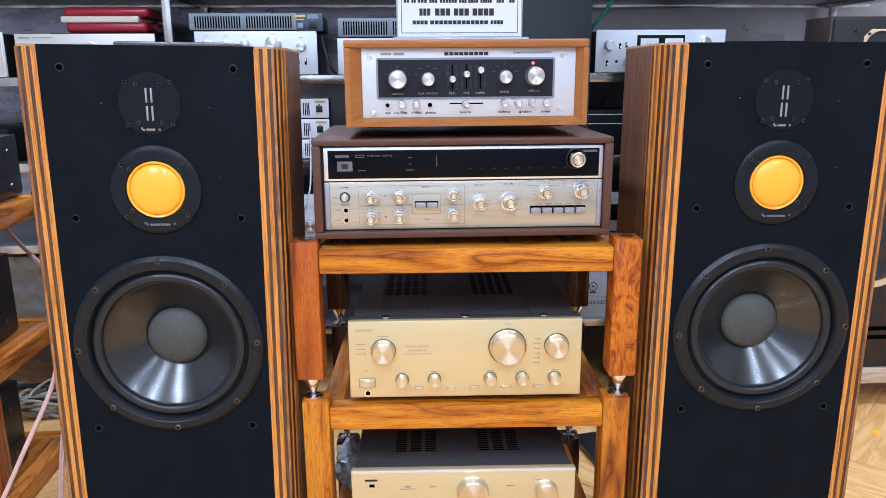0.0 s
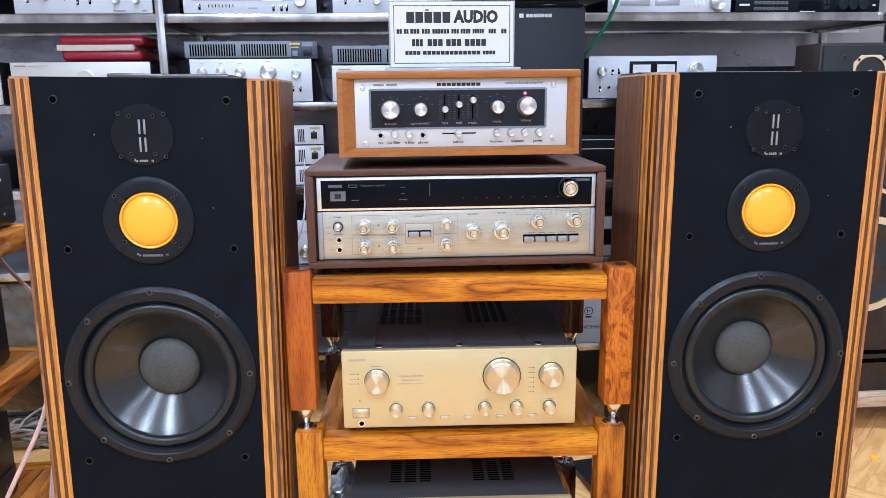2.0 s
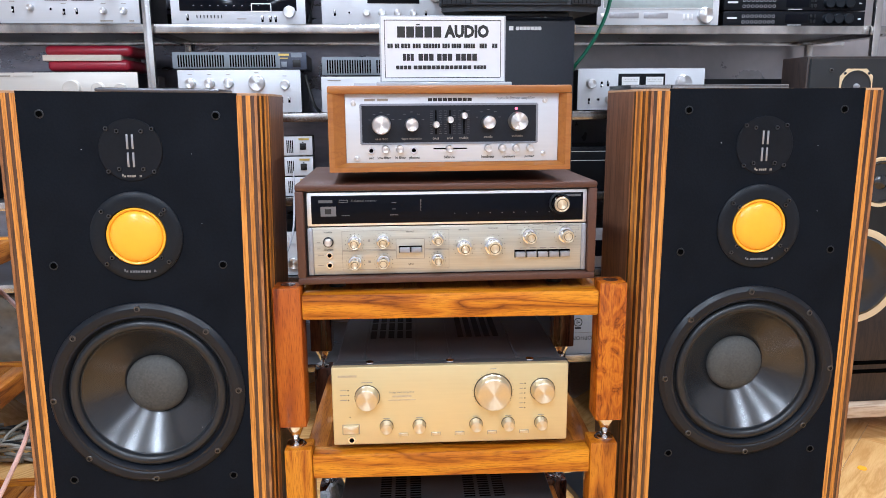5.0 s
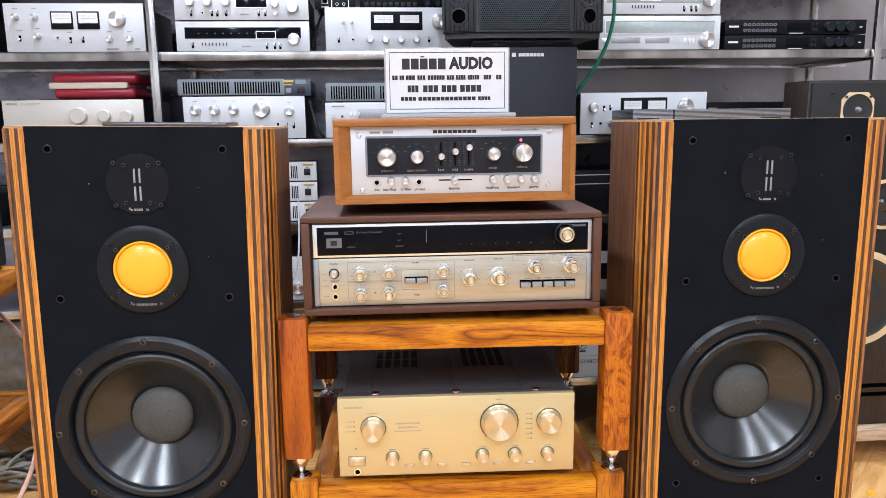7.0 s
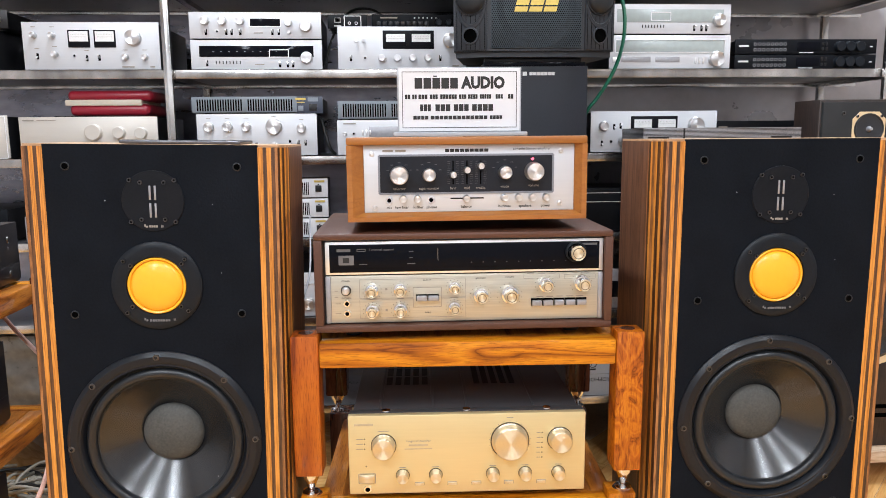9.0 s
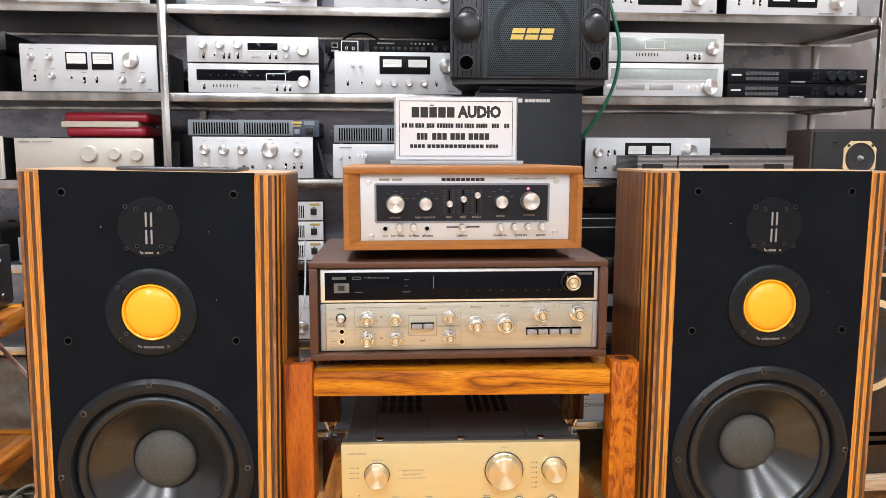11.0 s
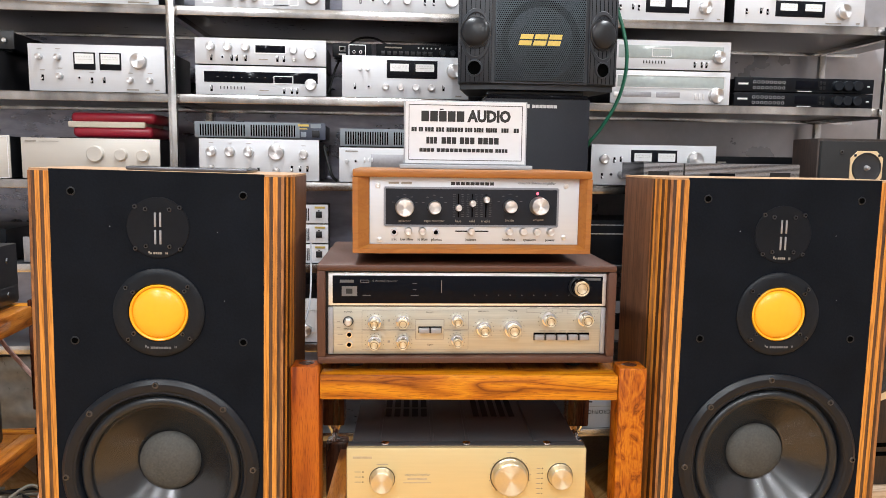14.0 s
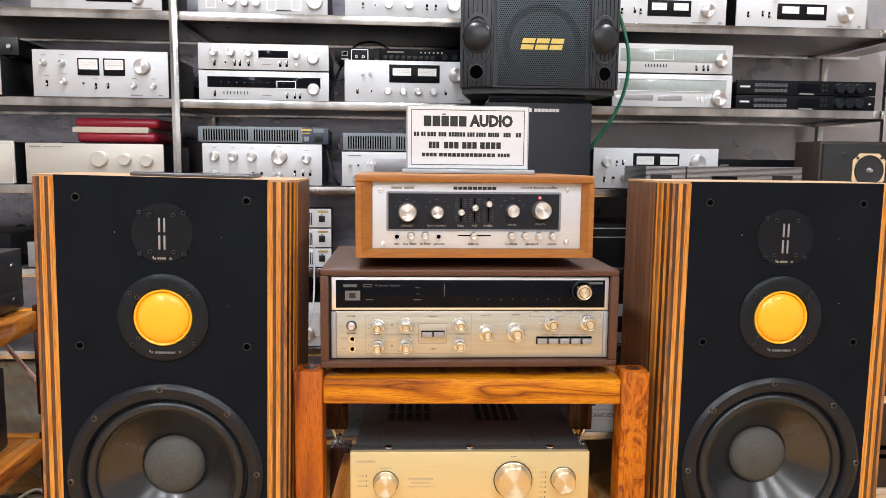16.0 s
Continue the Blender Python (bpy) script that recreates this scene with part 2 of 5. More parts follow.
WINDOW = material("black_dial_glass", (0.004, 0.0045, 0.007), 0.08, vary=0.1, rvary=0.03, spec=0.08)
PANELBK = material("black_panel", (0.006, 0.0068, 0.009), 0.42, vary=0.1, spec=0.1)
NAVYBK = material("blue_black_panel", (0.013, 0.0145, 0.02), 0.42, vary=0.12, scale=40, spec=0.2)
DARK = material("black_metal_cover", (0.012, 0.012, 0.0135), 0.36, 0.0, vary=0.2, scale=60, bump=0.08, spec=0.4)
# near-black faces that stand in for shade inside sockets, slots and vents
HOLE = material("dark_hole", (0.001, 0.001, 0.001), 0.9, spec=0.02)
BOUNCEWALL = material("pale_shop_wall", (0.46, 0.46, 0.47), 0.7, vary=0.1, scale=6)
INK = material("black_ink", (0.012, 0.012, 0.012), 0.6)
GREYINK = material("grey_ink", (0.28, 0.25, 0.21), 0.6)
# bronze darkened to paint the shade in knob gaps and cap grooves
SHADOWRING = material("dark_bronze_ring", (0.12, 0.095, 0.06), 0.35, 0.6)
BADGEINK = material("grey_badge_print", (0.14, 0.14, 0.145), 0.6)
DIMINK = material("dim_dial_print", (0.09, 0.09, 0.095), 0.6)
PALEINK = material("pale_engraving", (0.5, 0.39, 0.24), 0.5)
WHITEINK = material("white_ink", (0.62, 0.62, 0.62), 0.6)
GOLDINK = material("gold_print", (0.62, 0.46, 0.12), 0.35, 0.5)
PAPER = material("white_sign_paper", (0.68, 0.69, 0.715), 0.5, vary=0.02)
ACRYL = material("clear_acrylic_rim", (0.38, 0.4, 0.43), 0.1, vary=0.05)
METER = material("lit_meter_face", (0.75, 0.75, 0.74), 0.4, vary=0.05)
VENTGREY = material("blue_grey_painted_front", (0.20, 0.23, 0.265), 0.45, vary=0.08)
RED = material("red_plastic", (0.30, 0.012, 0.03), 0.32, vary=0.1)
BONE = material("ivory_band", (0.66, 0.6, 0.5), 0.4, vary=0.05)
GREEN = material("green_cable", (0.005, 0.11, 0.06), 0.35, vary=0.1)
PINK = material("copper_speaker_wire", (0.62, 0.42, 0.38), 0.3, vary=0.2, scale=120)
GREYWIRE = material("grey_cable", (0.30, 0.275, 0.225), 0.5, vary=0.2)
BLACKWIRE = material("black_cable", (0.01, 0.01, 0.01), 0.5)
CARD = material("white_carton", (0.6, 0.61, 0.64), 0.6, vary=0.05)
BROWN = wood("dark_brown_veneer", (0.011, 0.0068, 0.0055), (0.02, 0.0115, 0.0088), (0.03, 0.0165, 0.012), "z", 12, rough=0.5, coat=0.0)
BRBAFFLE = material("charcoal_fabric_baffle", (0.016, 0.0165, 0.0175), 0.7, vary=0.2, scale=80, bump=0.15, spec=0.3)
CREAMRING = material("cream_ring", (0.72, 0.56, 0.34), 0.4, vary=0.05)
CHARCOAL = material("charcoal_moulding", (0.024, 0.027, 0.033), 0.45, vary=0.15, scale=60, bump=0.12, spec=0.4)
FACE_M = material("bright_silver_faceplate", (0.58, 0.60, 0.64), 0.4, 0.3, vary=0.03, scale=50, stretch=(0.05, 1, 1), bump=0.04)
VENTDARK = material("navy_panel", (0.045, 0.055, 0.085), 0.4, vary=0.08)
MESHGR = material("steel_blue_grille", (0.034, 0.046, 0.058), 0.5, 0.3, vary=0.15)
# same grille steel with shade put into the colour
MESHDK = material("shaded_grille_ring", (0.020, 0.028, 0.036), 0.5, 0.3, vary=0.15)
RINGGREY = material("dim_button_ring", (0.26, 0.26, 0.27), 0.5)
BEVELGREY = material("grey_window_bevel", (0.22, 0.235, 0.27), 0.35, 0.4, vary=0.05)
SLATGREY = material("grey_slatted_metal", (0.34, 0.34, 0.36), 0.38, 0.5, vary=0.1)
PLANK = wood("pale_plank", (0.42, 0.29, 0.19), (0.55, 0.4, 0.27), (0.62, 0.47, 0.33), "x", 9, rough=0.45, coat=0.1)
FOIL = material("clear_plastic_bag", (0.35, 0.36, 0.37), 0.18, vary=0.3, scale=40, bump=0.6)
LAMPRED = glow("red_pilot_lamp", (1.0, 0.12, 0.18), 2.0)
WALLPAINT = material("white_wall_paint", (0.62, 0.63, 0.64), 0.7, vary=0.04, scale=8)
WALLGREY = material("dark_polished_wall", (0.42, 0.415, 0.44), 0.3, 0.45, vary=0.18, scale=9, rvary=0.14, bump=0.05, fine=1.2)
BACKSHEET = material("smudged_steel_back", (0.31, 0.315, 0.37), 0.3, 0.85, vary=0.4, scale=16, rvary=0.16, bump=0.06, fine=1.0, stretch=(0.6, 1, 1.6))
GROUT = material("pale_tile_joint", (0.72, 0.55, 0.36), 0.7)
TILE = wood("wood_look_tile", (0.60, 0.315, 0.10), (0.70, 0.39, 0.135), (0.76, 0.45, 0.17), "x", 5, rough=0.16, coat=0.3)


# ---- mesh helpers ----
def part(name, bm, mat, parent=None, label="", smooth=True):
    me = bpy.data.meshes.new(name)
    bmesh.ops.recalc_face_normals(bm, faces=bm.faces)
    bm.to_mesh(me)
    bm.free()
    me.materials.append(mat)
    if smooth:
        for p in me.polygons:
            p.use_smooth = True
        me.set_sharp_from_angle(angle=radians(35))
    ob = new(name, me)
    if parent:
        ob.parent = parent
    if label:
        ob["label"] = label
    return ob


def share(ob, parent, m):
    """Another piece on the same mesh."""
    o = new(ob.name.split(".")[0], ob.data)
    o.parent = parent
    o.matrix_basis = m
    if "label" in ob:
        o["label"] = ob["label"]
    return o


def box(x0, x1, y0, y1, z0, z1, bevel=0.0, seg=2, bm=None):
    own = bmesh.new()
    r = bmesh.ops.create_cube(own, size=1)
    bmesh.ops.scale(own, vec=(abs(x1 - x0), abs(y1 - y0), abs(z1 - z0)), verts=own.verts)
    bmesh.ops.translate(own, vec=((x0 + x1) / 2, (y0 + y1) / 2, (z0 + z1) / 2), verts=own.verts)
    if bevel:
        bmesh.ops.bevel(own, geom=list(own.edges), offset=bevel, segments=seg, profile=0.5, affect="EDGES")
    if bm is None:
        return own
    me = bpy.data.meshes.new("scratch")
    own.to_mesh(me)
    own.free()
    bm.from_mesh(me)
    bpy.data.meshes.remove(me)
    return bm


def lathe(profile, seg=48, at=(0, 0, 0), axis="y", bm=None):
    """Turn a profile of (radius, depth) round an axis; for y the depth goes backwards, for z upwards."""
    bm = bm or bmesh.new()
    rings = []
    for r, d in profile:
        ring = []
        if r < 1e-6:
            p = (at[0], at[1] + d, at[2]) if axis == "y" else (at[0], at[1], at[2] + d)
            ring = [bm.verts.new(p)]
        else:
            for i in range(seg):
                a = 2 * math.pi * i / seg
                c, s = r * math.cos(a), r * math.sin(a)
                p = (at[0] + c, at[1] + d, at[2] + s) if axis == "y" else (at[0] + c, at[1] + s, at[2] + d)
                ring.append(bm.verts.new(p))
        rings.append(ring)
    for a, b in zip(rings, rings[1:]):
        if len(a) == 1 and len(b) == 1:
            continue
        for i in range(seg):
            j = (i + 1) % seg
            if len(a) == 1:
                bm.faces.new((a[0], b[i], b[j]))
            elif len(b) == 1:
                bm.faces.new((a[i], b[0], a[j]))
            else:
                bm.faces.new((a[i], b[i], b[j], a[j]))
    return bm


def prism(points, z0, z1, bm=None):
    """An upright prism over a closed outline in x, y."""
    bm = bm or bmesh.new()
    lo = [bm.verts.new((x, y, z0)) for x, y in points]
    hi = [bm.verts.new((x, y, z1)) for x, y in points]
    k = len(points)
    for i in range(k):
        j = (i + 1) % k
        bm.faces.new((lo[i], lo[j], hi[j], hi[i]))
    bm.faces.new(lo)
    bm.faces.new(hi)
    return bm


def tube(points, radius, seg=8):
    """A round cable through points, smoothed."""
    pts = [Vector(p) for p in points]
    dense = []
    for i in range(len(pts) - 1):
        p0, p1, p2, p3 = pts[max(i - 1, 0)], pts[i], pts[i + 1], pts[min(i + 2, len(pts) - 1)]
        for k in range(6):
            t = k / 6
            dense.append(0.5 * ((2 * p1) + (p2 - p0) * t + (2 * p0 - 5 * p1 + 4 * p2 - p3) * t * t + (3 * p1 - p0 - 3 * p2 + p3) * t ** 3))
    dense.append(pts[-1])
    bm = bmesh.new()
    rings = []
    for i, p in enumerate(dense):
        d = (dense[min(i + 1, len(dense) - 1)] - dense[max(i - 1, 0)]).normalized()
        u = (u - d * u.dot(d)) if i else d.cross(Vector((0.31, 0.83, 0.46)))
        u.normalize()
        v = d.cross(u)
        rings.append([bm.verts.new(p + radius * (math.cos(a) * u + math.sin(a) * v)) for a in [2 * math.pi * k / seg for k in range(seg)]])
    for a, b in zip(rings, rings[1:]):
        for i in range(seg):
            j = (i + 1) % seg
            bm.faces.new((a[i], a[j], b[j], b[i]))
    bm.faces.new(rings[0])
    bm.faces.new(rings[-1])
    return bm


def thing(name, m, label, category, group=""):
    ob = new(name)
    ob.empty_display_size = 0.05
    ob.matrix_basis = m
    return tagged(ob, label, category, group)


def writing(text, size, x, y, z, mat, parent, name="lettering", turn=0.0, wide=1.0, bold=0.0):
    """Words on an upright front that faces -y, centred on x, z."""
    cu = bpy.data.curves.new("words", "FONT")
    cu.body, cu.size, cu.align_x, cu.align_y, cu.extrude = text, size, "CENTER", "CENTER", 0.0001
    cu.offset = bold
    cu.resolution_u = 2
    tmp = new("words", cu)
    bpy.context.view_layer.update()
    me = bpy.data.meshes.new_from_object(tmp.evaluated_get(bpy.context.evaluated_depsgraph_get()))
    bpy.data.objects.remove(tmp)
    bpy.data.curves.remove(cu)
    me.materials.clear()
    me.materials.append(mat)
    ob = new(name, me)
    ob.parent = parent
    ob.matrix_basis = pose(x, y, z, 90, turn, 0) @ Matrix.Diagonal((wide, 1, 1, 1))
    return ob


def bars(name, rects, y, mat, parent, thick=0.0004, label=""):
    """Flat printed marks (x, z, width, height) on an upright front."""
    bm = bmesh.new()
    for x, z, w, h in rects:
        box(x - w / 2, x + w / 2, y - thick, y + thick, z - h / 2, z + h / 2, bm=bm)
    ob = part(name, bm, mat, parent, label, smooth=False)
    return tagged(ob, kind="stuff") if len(rects) > 1 else ob


def frame_bars(x0, x1, z0, z1, t):
    return [((x0 + x1) / 2, z0, x1 - x0, t), ((x0 + x1) / 2, z1, x1 - x0, t), (x0, (z0 + z1) / 2, t, z1 - z0), (x1, (z0 + z1) / 2, t, z1 - z0)]


def letter_row(x0, x1, z, h, count, gap=0.22):
    """Plain upright bars, one for each character of a word that is not lettered."""
    w = (x1 - x0) / count
    return [(x0 + w * (i + 0.5 - gap / 2), z, w * (1 - gap), h) for i in range(count)]


KNOBS = {}


def knob(parent, x, y, z, r, length=0.016, cap=None, side=None, seg=32, mark=True, turn=None, name="knob"):
    """A turned knob with a spun cap, a knurled side and a pointer line."""
    cap = cap or KNOB
    side = side or (cap if cap in (PLASTIC, CREAM) else KSIDE)
    key = (round(r, 4), round(length, 4), cap.name, side.name, seg, mark)
    if key not in KNOBS:
        bm = lathe([(r * 1.06, 0), (r * 1.06, -length * 0.12), (r, -length * 0.18), (r * 0.97, -length * 0.92), (r * 0.9, -length), (r * 0.55, -length * 0.985), (0, -length * 0.965)], seg)
        k = part(name, bm, cap, parent)
        k.data.materials.append(side)
        for p in k.data.polygons:
            c = p.center
            if c.y > -length * 0.9:
                p.material_index = 1
        KNOBS[key] = k.data
        o = k
    else:
        o = new(name, KNOBS[key])
        o.parent = parent
    o.matrix_basis = pose(x, y, z, 0, random.uniform(-40, 40) if turn is None else turn, 0)
    if mark:
        mk = ("mark", round(r, 4), round(length, 4))
        if mk not in KNOBS:
            b = box(-r * 0.05, r * 0.05, -length - 0.0004, -length * 0.9, r * 0.35, r * 0.92)
            g = part("pointer", b, INK, o, smooth=False)
            KNOBS[mk] = g.data
        else:
            g = new("pointer", KNOBS[mk])
            g.parent = o
    return o


def jack(parent, x, y, z, r=0.006):
    o = part("jack_socket", lathe([(r, 0.001), (r, -0.003), (r * 0.62, -0.003), (r * 0.55, 0.0)], 20), CHROME, parent)
    o.location = (x, y, z)
    h = part("socket_hole", lathe([(r * 0.6, -0.0006), (0, -0.0006)], 16), HOLE, o, smooth=False)
    return o


def button(parent, x, y, z, w, h, d=0.006, mat=None, name="push_button"):
    o = part(name, box(-w / 2, w / 2, -d, 0.001, -h / 2, h / 2, min(w, h, d) * 0.18), mat or ALU, parent)
    o.location = (x, y, z)
    return o


def lever(parent, x, y, z, up, s=1.0):
    """A small toggle: dark slot with a bright bat."""
    o = part("toggle_slot", box(-0.0035 * s, 0.0035 * s, -0.0006, 0.001, -0.009 * s, 0.009 * s), HOLE, parent, smooth=False)
    o.location = (x, y, z)
    b = part("toggle_bat", lathe([(0, -0.014 * s), (0.0022 * s, -0.0135 * s), (0.0026 * s, -0.01 * s), (0.0016 * s, 0)], 10), KNOB, o)
    b.rotation_euler = (radians(-28 if up else 28), 0, 0)
    return o


def meter(parent, x, y, z, w, h, name="level_meter"):
    o = part(name, box(-w / 2, w / 2, -0.0015, 0.001, -h / 2, h / 2, 0.0008), PANELBK, parent)
    o.location = (x, y, z)
    part("meter_face", box(-w * 0.43, w * 0.43, -0.0022, -0.001, -h * 0.16, h * 0.42), METER, o, smooth=False)
    bars("scale_marks", [(-w * 0.33 + w * 0.66 * i / 9, h * 0.24, w * 0.008, h * 0.07) for i in range(10)] + [(0, h * 0.1, w * 0.7, h * 0.012)], -0.0024, GREYINK, o, 0.0002)
    return o


# ---- the room ----
def slab(name, x0, x1, y0, y1, z0, z1, mat, label):
    return tagged(part(name, box(x0, x1, y0, y1, z0, z1), mat, smooth=False), label, name.split("_")[0], kind="structure")


floor = slab("floor", -3.2, 3.2, -3.2, 3.1, -0.1, -0.004, GROUT, "joint bed under glossy wood-look floor tiles")
slab("ceiling", -3.2, 3.2, -3.2, 3.1, 3.0, 3.1, WALLPAINT, "plain white painted ceiling of the shop")
slab("wall_north", -3.2, 3.2, 2.92, 3.1, 0, 3.0, WALLGREY, "dark grey glossy wall behind the steel shelves")
# south, west and east walls are unseen, their paleness set to bounce light
slab("wall_south", -3.2, 3.2, -3.2, -3.1, 0, 3.0, BOUNCEWALL, "unseen pale wall closing the shop, added to bounce light")
slab("wall_west", -3.2, -3.1, -3.1, 2.92, 0, 3.0, BOUNCEWALL, "unseen pale side wall of the shop, added to bounce light")
slab("wall_east", 3.1, 3.2, -3.1, 2.92, 0, 3.0, BOUNCEWALL, "unseen pale side wall of the shop, added to bounce light")


# ---- floor-standing speakers ----
def ring_of(parent, ob, radius, count, start, y=0.0):
    for i in range(count):
        a = start + 2 * math.pi * i / count
        share(ob, parent, pose(radius * math.cos(a), y, radius * math.sin(a)))


def screw_mesh(parent, x, y, z, r=0.0048):
    o = part("screw", lathe([(r, 0.0005), (r * 0.98, -0.002), (r * 0.84, -0.0028), (r * 0.5, -0.0028), (r * 0.46, -0.0006), (0, -0.0006)], 16), SCREW, parent)
    # socket faces blackened in place of the shade inside
    o.data.materials.append(HOLE)
    for p in o.data.polygons:
        if math.hypot(p.center.x, p.center.z) < r * 0.49:
            p.material_index = 1
    o.location = (x, y, z)
    return o


def holed_board(x0, x1, z0, z1, y0, y1, hz, r, seg=96):
    """An upright board with a round hole centred at x = 0, z = hz."""
    bm = bmesh.new()
    s = min(x1, -x0)
    rings = []
    for y in (y0, y1):
        hole, rim = [], []
        for i in range(seg):
            a = 2 * math.pi * (i + 0.5) / seg
            c, n = math.cos(a), math.sin(a)
            k = s / max(abs(c), abs(n))
            hole.append(bm.verts.new((r * c, y, hz + r * n)))
            rim.append(bm.verts.new((k * c, y, hz + k * n)))
        for i in range(seg):
            j = (i + 1) % seg
            bm.faces.new((hole[i], hole[j], rim[j], rim[i]))
        rings.append(hole)
    for i in range(seg):
        j = (i + 1) % seg
        bm.faces.new((rings[0][i], rings[1][i], rings[1][j], rings[0][j]))
    box(x0, x1, y0, y1, z0, hz - s, bm=bm)
    box(x0, x1, y0, y1, hz + s, z1, bm=bm)
    for sx in (-1, 1):
        for sz in (-1, 1):
            # corner pieces where the rim cuts the square's corners
            a = math.pi / 4
            k = s / math.cos(math.pi / 4 - math.pi / seg)
            pts = [(sx * s, hz + sz * s), (sx * s, hz + sz * s * math.tan(a - math.pi / seg)), (sx * s * math.tan(a - math.pi / seg), hz + sz * s)]
            bm.faces.new([bm.verts.new((x, y0, z)) for x, z in pts])
    return bm


def floor_speaker(m, label):
    H, W, S, D = 1.12, 0.3435, 0.0325, 0.225
    t = thing("floor_speaker", m, label, "loudspeaker", "pair of tall speakers")
    hb, hw = W / 2, W / 2 + S
    out = [(hw, 0.0), (hw + 0.005, 0.018), (hw + 0.009, 0.038), (hw + 0.012, 0.06)]
    # carcass behind the laminated edges
    prof = [(-hw - 0.0115, 0.0602), (-hw - 0.0115, D), (hw + 0.0115, D), (hw + 0.0115, 0.0602)]
    part("cabinet", prism(prof, 0.0, H - 0.004), WALNUT, t)
    top = [(-hw - 0.0115, 0.058), (-hw - 0.0115, D), (hw + 0.0115, D), (hw + 0.0115, 0.058), (hw, 0.004), (-hw, 0.004)]
    part("top_panel", prism(top, H - 0.0036, H), TOPWOOD, t, "pale wood top panel")
    part("baffle", holed_board(-hb, hb, 0.0, H - 0.0002, 0.0, 0.0118, 0.607, 0.15), BAFFLE, t, "matt black front baffle")
    # laminated zebra edges: alternating staves on the face and round the corner
    order = [ZLIGHT, ZDARK, ZLIGHT, ZDARK, ZMID]
    wd = [0.0085, 0.0062, 0.0072, 0.0062, 0.0044]
    for sgn in (1, -1):
        x = hb
        for k, (mt, w) in enumerate(zip(order, wd)):
            part("stave", prism([(sgn * x, 0.0005 * (k % 2)), (sgn * (x + w), 0.0005 * (k % 2)), (sgn * (x + w), 0.058), (sgn * x, 0.058)], 0.0, H - 0.0038), mt, t, smooth=False)
            x += w
        cuts = [0.0, 0.008, 0.015, 0.024, 0.031, 0.04, 0.047, 0.0545, 0.06]
        tone = [ZDARK, ZLIGHT, ZDARK, ZLIGHT, ZMID, ZLIGHT, ZDARK, ZMID]

        def bulge(d):
            return hw + 0.012 * math.sin(min(d / 0.06, 1) * math.pi / 2)
        for a, b, mt in zip(cuts, cuts[1:], tone):
            part("stave", prism([(sgn * (hw + 0.0002), a), (sgn * (bulge(a) + 0.0003), a), (sgn * (bulge(b) + 0.0003), b), (sgn * (hw + 0.0002), b)], 0.0, H - 0.0038), mt, t, smooth=False)
    # woofer
    wz, R = 0.607, 0.1645
    wf = part("woofer", lathe([(R, 0.002), (R, -0.002), (R - 0.0006, -0.0028), (R - 0.0014, -0.0034), (R - 0.007, -0.0084), (R - 0.0078, -0.0089), (R - 0.0088, -0.009), (R - 0.0178, -0.009), (R - 0.0186, -0.0088), (R - 0.021, -0.0072), (R - 0.024, -0.0075), (R - 0.026, -0.005), (R - 0.029, 0.001), (R - 0.031, 0.006)], 96), FRAMEBK, t, "black moulded woofer frame")
    wf.location = (0, 0, wz)
    q = R - 0.031
    part("surround", lathe([(q + 0.002, 0.004)] + [(q - 0.009 + 0.009 * math.cos(a), 0.004 - 0.009 * math.sin(a)) for a in [math.pi * i / 10 for i in range(11)]] + [(q - 0.02, 0.005)], 96), RUBBER, wf, "rubber surround roll")
    rc = q - 0.0185
    part("cone", lathe([(rc - (rc - 0.048) * i / 12, 0.0045 + 0.05 * (i / 12) ** 0.9) for i in range(13)], 128), CONE, wf, "glossy black woofer cone")
    part("dust_cap", lathe([(0.0535 * math.cos(a), 0.0505 - 0.02 * math.sin(a)) for a in [math.pi / 2 * i / 10 for i in range(11)]], 64), CAP, wf, "grey dusty woofer dust cap")
    s = screw_mesh(wf, -0.006, -0.0075, R - 0.0092, 0.0056)
    for i in range(1, 8):
        a = math.pi / 2 + 0.04 + i * math.pi / 4
        share(s, wf, pose((R - 0.0092) * math.cos(a), -0.0075, (R - 0.0092) * math.sin(a)))
    # midrange dome
    mz, mr = 0.8855, 0.0745
    md = part("midrange", lathe([(mr, 0.002), (mr, -0.003), (mr - 0.004, -0.006), (mr - 0.012, -0.0066), (0.05, -0.0066), (0.0485, -0.003), (0.0485, 0.006)], 80), PLASTIC, t, "black midrange flange")
    md.location = (0, 0, mz)
    part("dome", lathe([(0.0485, 0.001), (0.0478, -0.0045), (0.0462, -0.0058), (0.0442, -0.0046), (0.0432, -0.0016)] + [(0.0428 * math.cos(a), -0.0012 - 0.0125 * math.sin(a)) for a in [math.pi / 2 * i / 10 for i in range(11)]], 80), DOME, md, "glossy yellow dome")
    s = screw_mesh(md, 0.0575 * math.cos(0.72), -0.0066, 0.0575 * math.sin(0.72), 0.0036)
    for k, a in enumerate((0.72, math.pi - 0.72, math.pi + 0.72, -0.72)):
        if k:
            share(s, md, pose(0.053 * math.cos(a), -0.0066, 0.053 * math.sin(a)))
        share(s, md, pose(0.0665 * math.cos(a * 1.0 + 0.03), -0.0066, 0.0665 * math.sin(a + 0.03)))
    bars("badge_marks", [(-0.021, -0.0565, 0.0022, 0.004), (-0.0175, -0.0585, 0.003, 0.003)] + letter_row(-0.013, 0.021, -0.0588, 0.0036, 8) + [(0.0265, -0.0575, 0.0014, 0.0036), (0.0285, -0.0575, 0.0014, 0.0036)], -0.0068, BADGEINK, md)
    # ribbon tweeter
    tz = 1.0275
